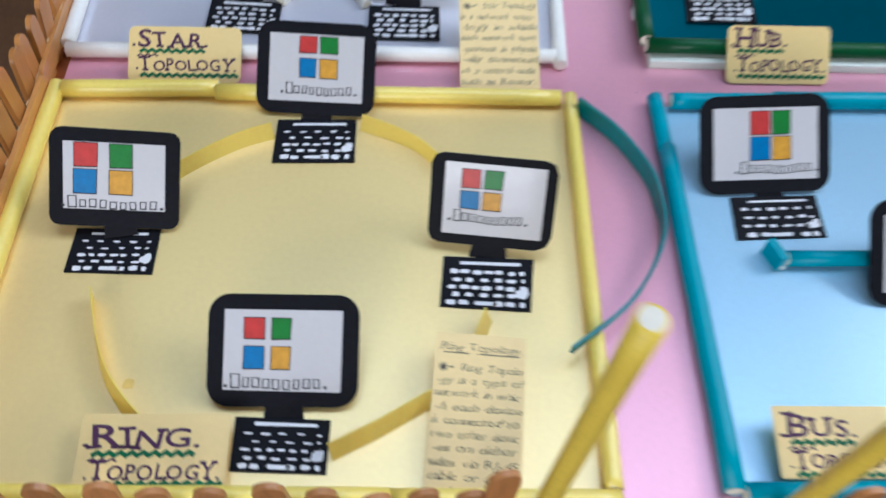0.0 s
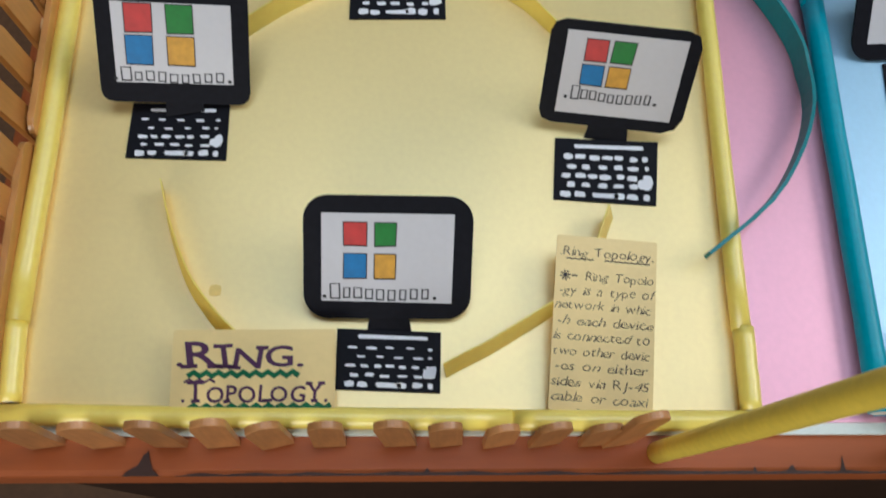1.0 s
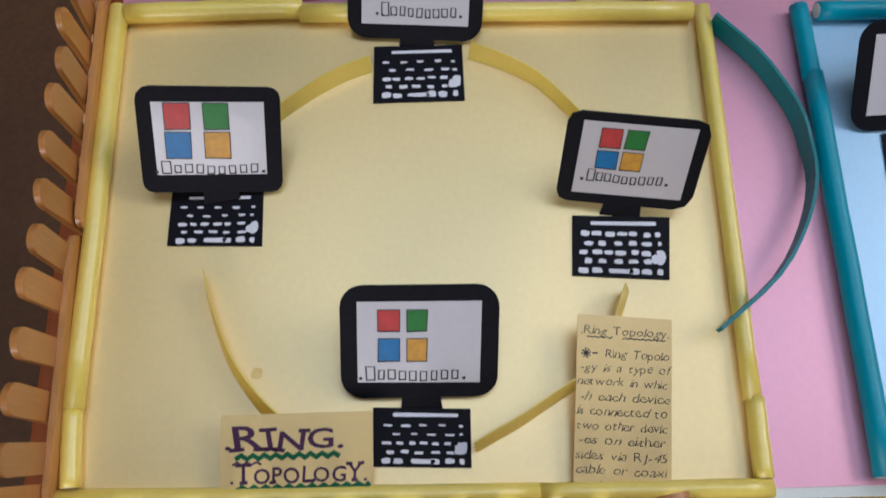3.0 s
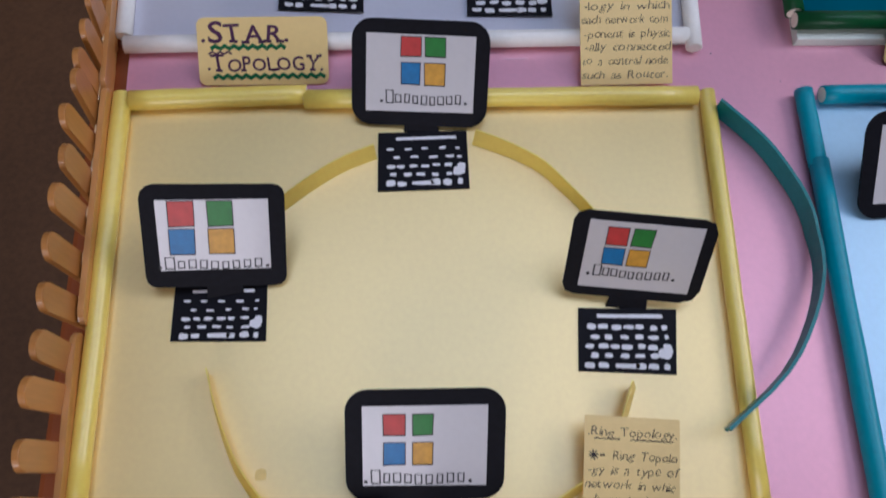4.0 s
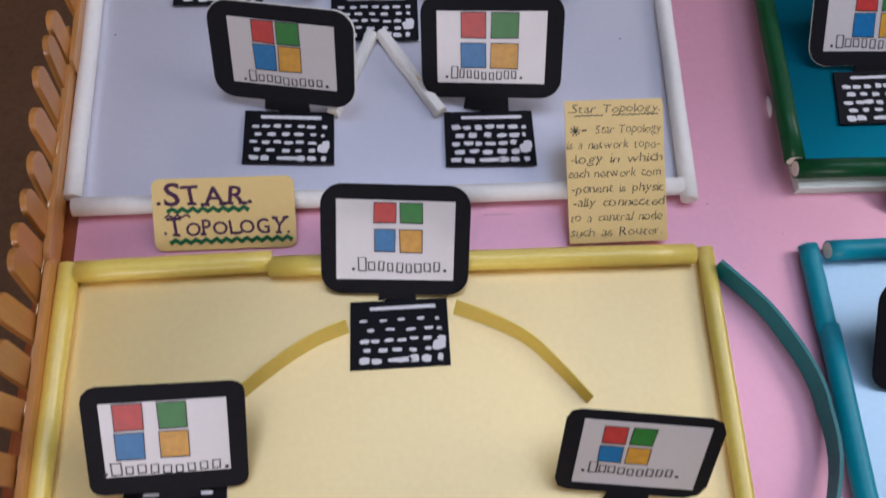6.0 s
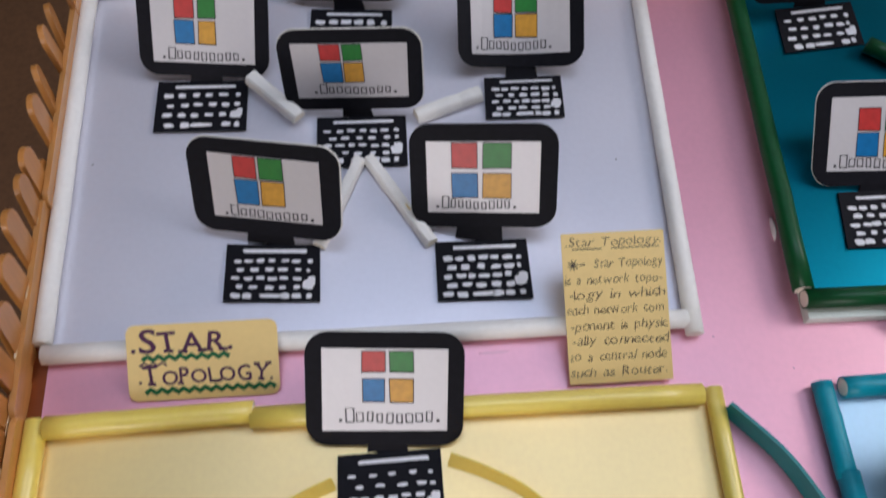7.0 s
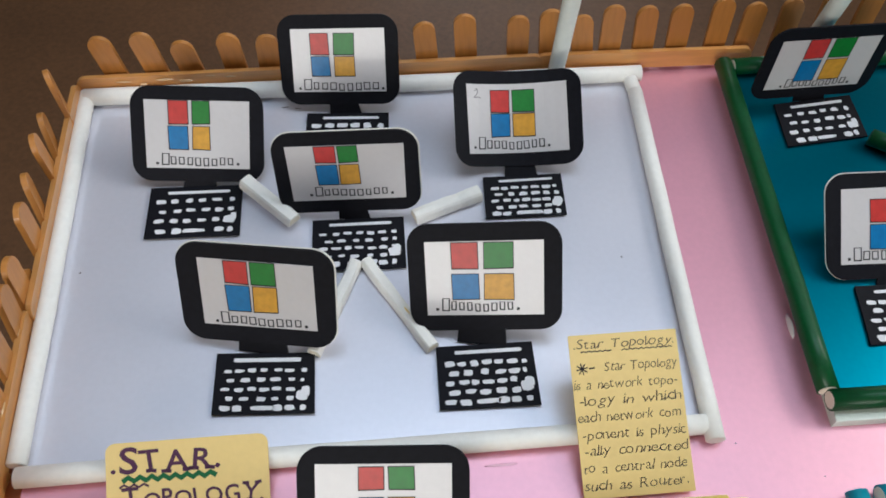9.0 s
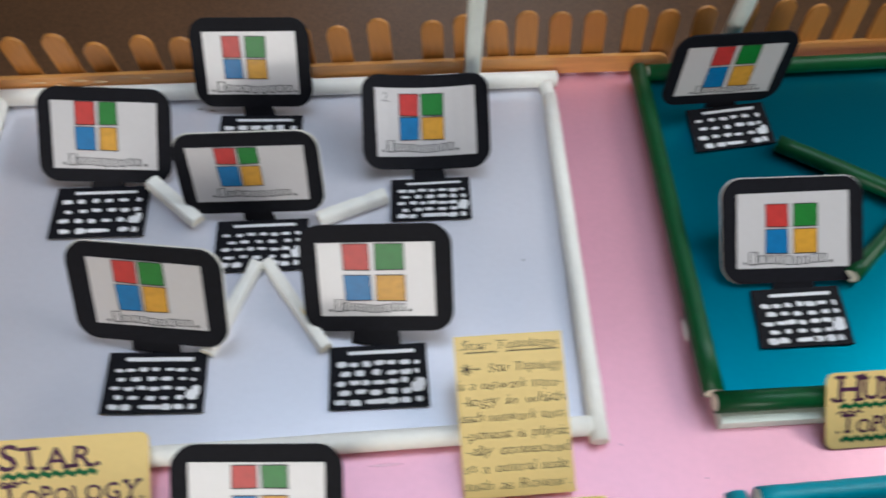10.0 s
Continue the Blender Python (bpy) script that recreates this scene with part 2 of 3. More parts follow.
def curve_points(knots, n=24):
    """A smooth line through knots (Catmull-Rom)."""
    k = [Vector(p) for p in knots]
    k = [2 * k[0] - k[1], *k, 2 * k[-1] - k[-2]]
    out = []
    for i in range(1, len(k) - 2):
        for j in range(n // (len(k) - 3)):
            t = j / (n // (len(k) - 3))
            a, b, c, d = k[i - 1 : i + 3]
            out.append(tuple(0.5 * (2 * b + (c - a) * t + (2 * a - 5 * b + 4 * c - d) * t * t + (3 * b - a - 3 * c + d) * t**3)))
    return [*out, tuple(k[-2])]


def ribbon(bm, points, wide, z):
    """A flat pen stroke along a line."""
    rows = []
    n = len(points)
    for i, (x, y) in enumerate(points):
        d = (Vector(points[min(i + 1, n - 1)]) - Vector(points[max(i - 1, 0)])).normalized()
        rows.append([bm.verts.new((x - d.y * s * wide / 2, y + d.x * s * wide / 2, z)) for s in (-1, 1)])
    for a, b in zip(rows, rows[1:]):
        bm.faces.new((a[0], b[0], b[1], a[1]))
    return bm


GLYPHS = {}


def glyph(ch, bold):
    """The outline mesh of one character of the built-in font: vertices, faces and advance, at a cap height near 0.7."""
    if (ch, bold) not in GLYPHS:
        cu = bpy.data.curves.new("glyph", "FONT")
        cu.body, cu.offset, cu.resolution_u = ch, bold, 3
        ob = new("glyph", cu)
        bpy.context.view_layer.update()
        me = bpy.data.meshes.new_from_object(ob.evaluated_get(bpy.context.evaluated_depsgraph_get()))
        vs = [tuple(v.co) for v in me.vertices]
        GLYPHS[ch, bold] = (vs, [tuple(f.vertices) for f in me.polygons], (min((v[0] for v in vs), default=0), max((v[0] for v in vs), default=0.25)))
        bpy.data.objects.remove(ob)
        bpy.data.meshes.remove(me)
        bpy.data.curves.remove(cu)
    return GLYPHS[ch, bold]


SERIFS = {"R": ((0.06, 0), (0.9, 0)), "I": ((0.5, 0), (0.5, 1)), "N": ((0.06, 0), (0.94, 1)), "T": ((0.5, 0),), "A": ((0.06, 0), (0.94, 0)), "P": ((0.08, 0),), "H": ((0.06, 0), (0.94, 0), (0.06, 1), (0.94, 1)), "Y": ((0.5, 0), (0.08, 1), (0.92, 1)), "L": ((0.9, 0.04),), "B": ((0.02, 0), (0.02, 1)), "U": ((0.06, 1), (0.94, 1))}


def write(bm, text, x, y, wide, high, z, bold=0.0, slant=0.0, jitter=0.0, seed=0, first=1.0, serif=0.0, join=0.0):
    """Handwritten line: the built-in font's letters, stretched to a width and height, each a little off.
    serif: the thickness of small bars at the strokes' ends; join: that of a thin stroke from letter to letter."""
    rnd = random.Random(seed)
    advance, total = [], 0.0
    for i, ch in enumerate(text):
        lo, hi = glyph(ch, bold)[2]
        k = first if i == 1 and text[0] in ".•" or i == 0 and text[0] not in ".•" else 1.0
        w = (0.4 if ch == " " else (hi - lo) * k + 0.10)
        advance.append((total, lo, k))
        total += w
    sx, sy = wide / total, high / 0.72
    for ch, after, (a, lo, k) in zip(text, text[1:] + " ", advance):
        if ch == " ":
            continue
        vs, fs, _ = glyph(ch, bold)
        turn, dy, kk = rnd.gauss(0, jitter), rnd.gauss(0, jitter * 0.25), k * (1 + rnd.gauss(0, jitter * 0.5))
        made = []
        for vx, vy, _ in vs:
            px, py = (vx - lo) * k, vy * kk + dy
            px += slant * py - turn * py
            made.append(bm.verts.new((x + (a + px) * sx, y + py * sy + turn * px * 0.3 * sy, z)))
        for f in fs:
            try:
                bm.faces.new([made[i] for i in f])
            except ValueError:
                pass
        hi = glyph(ch, bold)[2][1]
        for fx, fy in SERIFS.get(ch, ()) if serif else ():
            px, py = (hi - lo) * k * fx, (0.70 * kk - 0.02) * fy + 0.02 + dy
            bx, by = x + (a + px + (slant - turn) * py) * sx, y + py * sy
            n = 0.15 * k * sx * (1.5 if ch in "IL" else 1)
            ribbon(bm, [(bx - n, by + rnd.uniform(-0.1, 0.1) * serif), (bx, by), (bx + n, by + rnd.uniform(-0.3, 0.3) * serif)], serif, z)
        if join and ch in "acdehiklmnu" and after.isalpha():
            px = (hi - lo) * k
            ribbon(bm, [(x + (a + px - 0.1 + slant * 0.05) * sx, y + 0.03 * sy), (x + (a + px + 0.02 + slant * 0.1) * sx, y + 0.06 * sy), (x + (a + px + 0.14 + slant * 0.2) * sx, y + 0.24 * sy)], join, z)
    return bm


# ---- room ----
bm = box(bmesh.new(), (-38, -36, -17.6), (40, 48, -16.6))
floor = tagged(part("floor", bm, CEMENT), "worn brown cement floor in dim light", "floor", kind="structure")
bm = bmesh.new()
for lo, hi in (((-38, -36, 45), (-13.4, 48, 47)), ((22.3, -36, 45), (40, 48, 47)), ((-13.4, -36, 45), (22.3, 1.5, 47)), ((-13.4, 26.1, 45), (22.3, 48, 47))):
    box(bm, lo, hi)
ceiling = tagged(part("ceiling", bm, LIME), "unseen ceiling, assumed, with an opening added for the overhead lamp", "ceiling", kind="structure")


def wall(name, lo, hi, axis, hole=None):
    """A wall with thickness; hole: (from, to, low, high) along the wall, in modules."""
    bm = bmesh.new()
    if hole is None:
        box(bm, lo, hi)
    else:
        a, b, c, d = hole
        for u0, u1, w0, w1 in ((lo[axis], a, lo[2], hi[2]), (b, hi[axis], lo[2], hi[2]), (a, b, lo[2], c), (a, b, d, hi[2])):
            l, h = list(lo), list(hi)
            l[axis], h[axis], l[2], h[2] = u0, u1, w0, w1
            box(bm, l, h)
    return tagged(part(name, bm, PLASTER), "unseen room wall, assumed, in dull grey-brown plaster", "wall", kind="structure")


wall("wall_west", (-40, -38, -16.6), (-38, 50, 45), 1)
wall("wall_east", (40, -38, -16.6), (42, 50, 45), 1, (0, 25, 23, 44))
wall("wall_north", (-38, 48, -16.6), (40, 50, 45), 0, (-2.2, 17.8, -16.6, 27.5))
wall("wall_south", (-38, -38, -16.6), (40, -36, 45), 0, (-23, 1, 6, 27))

# table under the model
table = thing("table", at(2.6, 6.2, -0.1), "reddish-brown varnished wooden table under the model", "table")
part("tabletop", box(bmesh.new(), (-6.06, -4.69, -0.55), (15.4, 4.72, 0), 0.05), TABLE, table)
for x0, y0, x1, y1 in ((-5.9, -4.6, 15.2, -4.35), (-5.9, 4.35, 15.2, 4.6), (-5.9, -4.35, -5.65, 4.35), (14.95, -4.35, 15.2, 4.35)):
    part("shade_panel", box(bmesh.new(), (x0, y0, -16.5), (x1, y1, -0.55)), UNDER_SHADE, table, "added near-black panel standing in for shade under the table")
for x, wide, tall in ((-2.15, 0.26, 0.17), (-0.2, 0.12, 0.05), (0.12, 0.08, 0.035), (2.12, 0.07, 0.05), (2.38, 0.16, 0.06), (2.76, 0.06, 0.12), (3.2, 0.14, 0.06)):
    stain = thing("table_stain", at(x, 1.515, -0.1), "dark chip stain on the table edge", "stain", "table stains")
    part("stain", prism(bmesh.new(), [(-0.5 * wide, 0), (0.5 * wide, 0), (0.3 * wide, 0.25 * tall), (0.2 * wide, 0.6 * tall), (0.14 * wide, tall), (0.02 * wide, 0.85 * tall), (-0.1 * wide, 0.45 * tall), (-0.35 * wide, 0.22 * tall)], 0.003, 0.007), STAIN_AND_SHADE, stain)
worn = thing("edge_shade", at(-1.95, 1.512, -0.1), "dark line painted as shading along the table edge", "stain")
edge_rnd = random.Random(8)
part("line", prism(bmesh.new(), [(0, 0), (9.5, 0)] + [(9.5 - 0.19 * k, 0.012 + edge_rnd.uniform(0, 0.018)) for k in range(50)], 0.0025, 0.0055), STAIN_AND_SHADE, worn)

# ---- base board ----
EDGE = [(-3.04, 1.78), (8.55, 1.78), (8.55, 10.95), (-3.21, 10.71)]
board = thing("base_board", at(0, 0), "thick white board covered with pink paper", "display board")
part("body", prism(bmesh.new(), EDGE, -0.1, -0.03), FOAM, board, "white foam board edge")
part("pink_sheet", prism(bmesh.new(), [(x * 0.9985, max(1.86, y * 0.9992)) for x, y in EDGE], -0.03, -0.012), PINK, board, "smooth pink paper cover")

# ---- panels with rolled paper borders ----
R = 0.095


def panel(name, label, outline, sheet, roll, runs, base=0.0, sheet_label=""):
    """A paper-covered tray; runs: border tubes as (x, y, x, y, radius)."""
    ob = thing(name, at(0, 0), label, "tray", "topology trays")
    part("sheet", prism(bmesh.new(), outline, -0.012 if not base else base - 0.004, base), sheet, ob, sheet_label)
    for i, (ax, ay, bx, by, r) in enumerate(runs):
        tube_ = part("border_tube", tube(bmesh.new(), (ax, ay, base + r * 0.97), (bx, by, base + r * 0.97), r, seed=len(name) + i), roll, ob, smooth=True)
        d = Vector((bx - ax, by - ay, 0)).normalized() * 0.004
        for ex, ey, k in ((ax, ay, -1), (bx, by, 1)):
            z = base + r * 0.97
            part("wound_end", tube(bmesh.new(), (ex + d.x * k, ey + d.y * k, z), (ex - d.x * k * 5, ey - d.y * k * 5, z), r * 0.8, sides=12, rings=1), WHITE_TUBE if roll is WHITE_TUBE else CREAM, tube_)
    return ob


panel("ring_tray", "pale yellow paper tray edged with rolled yellow paper tubes", [(-3.06, 1.86), (2.09, 1.86), (2.18, 6.07), (-3.11, 6.08)], YELLOW, YELLOW_TUBE, [
    (-3.076, 2.555, -3.105, 6.13, R * 0.86), (-3.083, 2.56, -3.033, 1.99, R * 0.8),
    (-3.03, 6.064, -1.47, 6.11, R * 0.95), (-1.49, 6.063, 2.08, 6.067, R * 0.92),
    (2.187, 6.115, 2.094, 2.51, R * 0.76), (2.108, 2.53, 2.087, 1.93, R * 0.8),
    (-3.115, 1.912, 0.39, 1.87, R * 0.8), (0.388, 1.868, 2.135, 1.858, R * 0.77)])
panel("star_tray", "white card tray edged with rolled white paper tubes", [(-3.15, 6.66), (2.12, 6.72), (2.33, 10.62), (-3.26, 10.58)], WHITE, WHITE_TUBE, [
    (-3.165, 6.755, -3.275, 10.62, R * 0.8), (-3.145, 6.66, 2.086, 6.72, R * 0.84),
    (2.135, 6.585, 2.32, 10.37, R * 0.8), (2.325, 10.31, 2.308, 10.55, R * 0.76),
    (-3.29, 10.57, -0.5, 10.598, R * 0.92), (-0.5, 10.6, 2.43, 10.632, R * 0.92)])
teal_tray = panel("hub_tray", "teal paper tray on foam edged with dark green tubes", [(3.1, 6.79), (8.4, 6.76), (8.4, 10.7), (3.28, 10.6)], TEAL, GREEN, [
    (3.1, 6.885, 3.297, 10.63, R * 0.94), (3.085, 6.805, 8.4, 6.78, R * 0.92), (3.39, 10.575, 8.4, 10.76, R * 0.92), (8.36, 6.9, 8.36, 10.6, R)], base=0.1)
part("foam_slab", prism(bmesh.new(), [(3.13, 6.66), (8.44, 6.64), (8.44, 10.79), (3.34, 10.68)], -0.011, 0.095, 0.012), FOAM, teal_tray, "pale greenish white foam edge")
panel("bus_tray", "pale blue paper tray edged with rolled turquoise tubes", [(3.0, 1.9), (8.4, 1.92), (8.4, 6.1), (3.08, 6.06)], BLUE, CYAN_TUBE, [
    (3.085, 6.11, 3.078, 5.34, R * 0.86), (3.088, 5.39, 3.008, 1.91, R * 0.92),
    (3.25, 6.06, 4.4, 6.085, R * 0.92), (4.36, 6.09, 8.3, 6.16, R * 0.98), (3.09, 1.89, 8.4, 1.93, R * 0.92), (8.36, 2.0, 8.36, 6.05, R)])

# ---- computers ----


def dab(bm, x, y, w, h, rnd, z):
    """A dab of paint, oblong and uneven."""
    n, e = 10, 0.6
    pts = []
    for i in range(n):
        a = 2 * math.pi * (i + 0.5) / n
        k = rnd.uniform(0.82, 1.12)
        pts.append((x + math.copysign(abs(math.cos(a)) ** e, math.cos(a)) * w / 2 * k, y + math.copysign(abs(math.sin(a)) ** e, math.sin(a)) * h / 2 * k))
    if w > 5 * h:
        pts = [(px + rnd.uniform(-0.004, 0.004), py + rnd.uniform(-0.004, 0.004)) for px, py in rounded(x - w / 2, y - h / 2, x + w / 2, y + h / 2, [h * 0.42] * 4, 2)]
    prism(bm, pts, z, z + 0.004)


def computer(x, y, z, yaw, kw, kd, shear, my, tilt, roll, u, v, w, h, seed, neck=0.28, radii=(0.17, 0.17, 0.17, 0.17), rows=4, cols=(0.2, 0.4, 0.45, 0.65), downs=(0.05, 0.37, 0.42, 0.75), word=(0.12, 0.85), label="", border=0.13, backing=False, sparse=False, corner=7, trim=(0, 0, 0, 0), lift=0.03, barrel=0.02, bend=0.0, keys=1.0, rise=(0, 0, 0), scribble=False):
    """A cut-out paper computer: a flat keyboard, and a screen that folds up from its back edge."""
    rnd = random.Random(seed)
    ob = thing("model_computer", at(x, y, z, 0, 0, yaw), label or "black card cut-out computer with painted white keys", "paper computer", "cut-out computers")
    s = math.tan(radians(shear)) * kd / 2
    j = lambda: rnd.uniform(-0.012, 0.012)
    quad = [(-kw / 2 + s + j(), -kd / 2 + j()), (kw / 2 + s + j(), -kd / 2 + j()), (kw / 2 - s + j(), kd / 2), (-kw / 2 - s + j(), kd / 2)]
    board_ = part("keyboard", prism(bmesh.new(), quad, 0.002, 0.016), BLACK, ob)

    def key(px, py, wide, tall, z):
        bm = bmesh.new()
        dab(bm, px, py, wide, tall, rnd, z)
        part("key", bm, CHALK, board_)

    def spot(a, b):
        return (a - 0.5) * kw + s * (1 - 2 * b), (b - 0.5) * kd

    cx, cy = spot(0.53, 0.88)
    key(cx, cy, kw * 0.68, kd * 0.055, 0.0165)
    for r in range(rows):
        b = 0.70 - r * 0.60 / (rows - 1)
        n = 6 + (1 if rows > 4 and r % 2 == 0 else 0)
        last = r == rows - 1
        thin = sparse and r < 2
        n = 5 if thin else n
        for i in range(n):
            a = 0.13 + (i + (0.45 if thin else 0.25) * (r % 2) * (i < n - 1)) * 0.76 / (n - 1)
            if last and i in (2, 3):
                if i == 2:
                    cx, cy = spot(0.5, b)
                    key(cx, cy, kw * 0.25, kd * 0.075, 0.0165)
                continue
            cx, cy = spot(a + rnd.uniform(-0.012, 0.012), b + rnd.uniform(-0.012, 0.012))
            small = 0.55 if i == n - 1 else 1.0
            key(cx, cy, kw * (0.1 if last else rnd.uniform(0.068, 0.105)) * small * (1 + (keys - 1) * 0.35), kd * (rnd.uniform(0.085, 0.115) if last else rnd.uniform(0.045, 0.068) * keys * (0.75 if thin else 1)), 0.0165)
    cx, cy = spot(0.885, 0.30)
    key(cx, cy, kw * 0.13, kd * 0.16, 0.0175)
    key(cx + kw * 0.04, cy + kd * 0.06, kw * 0.07, kd * 0.16, 0.018)
    # screen, folded up from the back edge
    sheet = at(rise[0] - s, kd / 2 + rise[1], 0.012 + rise[2], tilt, 0, my - yaw)
    turned = sheet @ at(u, v, 0, 0, 0, roll)
    hw, hh, b = w / 2, h / 2, border
    bow = lambda px, py: bend * (px / hw) ** 2
    outer = rounded(-hw - b - trim[0], -hh - b * 0.92 - trim[1], hw + b + trim[2], hh + b * 0.92 + trim[3], radii, corner)
    outer = [(px, py + math.copysign(barrel, py) * (1 - (px / (hw + b)) ** 2) + 0.005 * math.sin(2.3 * px / hw + 2 * seed)) for px, py in outer]
    monitor = part("monitor", slab(bmesh.new(), outer, -0.022, 0.0, bow), BLACK, ob, "rounded black card frame", m=turned)
    if backing:
        part("backing", slab(bmesh.new(), [(px * 1.012 + 0.004, py * 1.012 + 0.004) for px, py in outer], -0.032, -0.0225, bow), WHITE_TUBE, monitor, "white paper backing")
    foot = v - hh - b * 0.92
    nb = prism(bmesh.new(), [(u * 0.3 - neck / 2 - 0.02, -0.01 - rise[2] * 0.9), (u * 0.3 + neck / 2 + 0.02, -0.01 - rise[2] * 0.9), (u * 0.6 + neck / 2, foot + 0.04), (u * 0.6 - neck / 2, foot + 0.04)], -0.024, -0.006)
    part("neck", nb, BLACK, ob, m=sheet)
    jj = lambda: rnd.uniform(-0.008, 0.008)
    part("screen", slab(bmesh.new(), [(-hw + jj(), -hh + jj()), (hw + jj(), -hh + jj()), (hw + jj(), hh + jj()), (-hw + jj(), hh + jj())], 0.001, 0.006, bow), SCREEN, monitor, "white paper under clear tape")
    for cx, cy, mat in ((0, 0, RED), (2, 0, LEAF), (0, 2, SKY), (2, 2, GOLD)):
        px0, px1 = -hw + cols[cx] * w, -hw + cols[cx + 1] * w
        py0, py1 = hh - downs[cy + 1] * h, hh - downs[cy] * h - (0.004 if downs[cy] < 0.02 else 0)
        q = [(px0 + jj() * 0.6, py0 + jj() * 0.6), (px1 + jj() * 0.6, py0 + jj() * 0.6), (px1 + jj() * 0.6, py1), (px0 + jj() * 0.6, py1)]
        part("colour_square", slab(bmesh.new(), q, 0.006, 0.0085, bow), mat, monitor)
        edge = bmesh.new()
        ribbon(edge, [*q, q[0], q[1]], 0.01, 0.0092)
        for vert in edge.verts:
            vert.co.z += bow(vert.co.x, vert.co.y)
        part("pen_outline", edge, INK, monitor)
    n, x0, span = 9, -hw + word[0] * w, (word[1] - word[0]) * w
    for i in range(n):
        cx = x0 + (i + 0.5) * span / n
        tall = h * (0.165 if i == 0 else rnd.uniform(0.095, 0.115))
        wide = span / n * (0.8 if i == 0 else rnd.uniform(0.5, 0.66))
        cy = -hh + (lift + 0.01) * h + 0.012 * h * math.sin(i)
        bm = bmesh.new()
        lean = rnd.uniform(-0.06, 0.06) * tall
        loop = [(cx - wide / 2, cy), (cx + wide / 2, cy), (cx + wide / 2 + lean, cy + tall), (cx - wide / 2 + lean, cy + tall)]
        ribbon(bm, [*loop, loop[0], loop[1]], 0.0135, 0.0075)
        for vert in bm.verts:
            vert.co.z += bow(vert.co.x, vert.co.y)
        part("caption_mark", bm, INK, monitor)
    if scribble:
        cx, cy = -hw + 0.1 * w, hh - 0.15 * h
        bm = ribbon(bmesh.new(), curve_points([(cx - 0.02, cy + 0.03), (cx, cy + 0.055), (cx + 0.012, cy + 0.02), (cx - 0.025, cy - 0.03), (cx + 0.01, cy - 0.025), (cx + 0.04, cy - 0.035)]), 0.007, 0.0075)
        for vert in bm.verts:
            vert.co.z += bow(vert.co.x, vert.co.y)
        part("pencil_scribble", bm, PENCIL, monitor)
    for cx in (x0 - 0.035, x0 + span + 0.03):
        bm = bmesh.new()
        dab(bm, cx, -hh + (lift + 0.03) * h, 0.026, 0.026, rnd, 0.0062 + bow(cx, 0))
        part("caption_dot", bm, INK, monitor)
    return ob


computer(-2.130, 4.111, 0.000, 0.0, 0.753, 0.483, 0.4, 9.8, 43.5, -9.7, 0.044, 0.456, 0.860, 0.603, 1, cols=(0.1, 0.33, 0.45, 0.68), downs=(0.015, 0.37, 0.41, 0.77), word=(0.04, 0.94), rows=5, trim=(-0.01, 0.03, 0, 0), lift=0.015, neck=0.26, radii=(0.09, 0.09, 0.09, 0.11), sparse=True, corner=3, barrel=0.0, rise=(0.022, -0.045, 0.085))
computer(1.208, 3.807, 0.000, -2.1, 0.819, 0.540, -3.0, -8.0, 59.3, 2.1, -0.011, 0.554, 0.886, 0.661, 2, cols=(0.16, 0.345, 0.385, 0.57), downs=(0.07, 0.33, 0.38, 0.63), word=(0.1, 0.8), rows=5, trim=(0, -0.01, -0.035, -0.045), lift=0.17, neck=0.3, radii=(0.1, 0.14, 0.12, 0.1), corner=2, barrel=0.0, keys=1.35)
computer(-0.462, 2.296, 0.000, -2.2, 0.734, 0.441, 1.9, 0.1, 33.1, -1.0, -0.012, 0.536, 0.933, 0.646, 3, cols=(0.166, 0.336, 0.4, 0.56), downs=(0.1, 0.36, 0.45, 0.73), word=(0.06, 0.83), rows=5, neck=0.28, sparse=True, barrel=0.008)
computer(-0.431, 5.479, 0.000, 1.2, 0.801, 0.562, -1.4, -4.1, 41.2, 0.9, -0.048, 0.515, 0.941, 0.670, 4, cols=(0.32, 0.5, 0.54, 0.73), downs=(0.03, 0.28, 0.36, 0.645), word=(0.18, 0.9), rows=5, lift=0.1, neck=0.28, sparse=True, barrel=0.012)
computer(-1.377, 7.322, 0.020, -2.9, 0.801, 0.541, 3.0, -11.5, 62.5, 3.3, -0.044, 0.556, 0.912, 0.601, 5, cols=(0.22, 0.43, 0.455, 0.67), downs=(0.0, 0.34, 0.37, 0.76), word=(0.15, 0.88), rows=5, trim=(0.055, 0.035, 0.03, 0), neck=0.38, backing=True, keys=1.15)
computer(0.427, 7.274, 0.020, 0.2, 0.820, 0.564, -1.3, -11.6, 53.4, 8.0, -0.062, 0.589, 0.948, 0.639, 6, cols=(0.22, 0.45, 0.495, 0.745), downs=(0.02, 0.37, 0.44, 0.79), word=(0.12, 0.75), rows=5, lift=0.05, trim=(0.02, 0.015, 0.02, 0.015), neck=0.38, keys=1.4)
computer(-2.084, 9.104, 0.020, -0.3, 0.841, 0.569, 0.4, 1.7, 47.5, -4.8, 0.063, 0.488, 0.938, 0.619, 7, cols=(0.22, 0.41, 0.45, 0.62), downs=(0.0, 0.35, 0.385, 0.73), word=(0.14, 0.85), rows=4, neck=0.27, keys=1.4)
computer(0.991, 9.100, 0.020, 0.5, 0.763, 0.499, -3.1, -1.6, 33.7, 1.0, -0.044, 0.551, 0.958, 0.669, 8, cols=(0.24, 0.43, 0.46, 0.68), downs=(0.09, 0.41, 0.43, 0.76), word=(0.1, 0.78), rows=5, lift=0.06, barrel=0.01, bend=0.09, neck=0.28, keys=1.35, scribble=True)
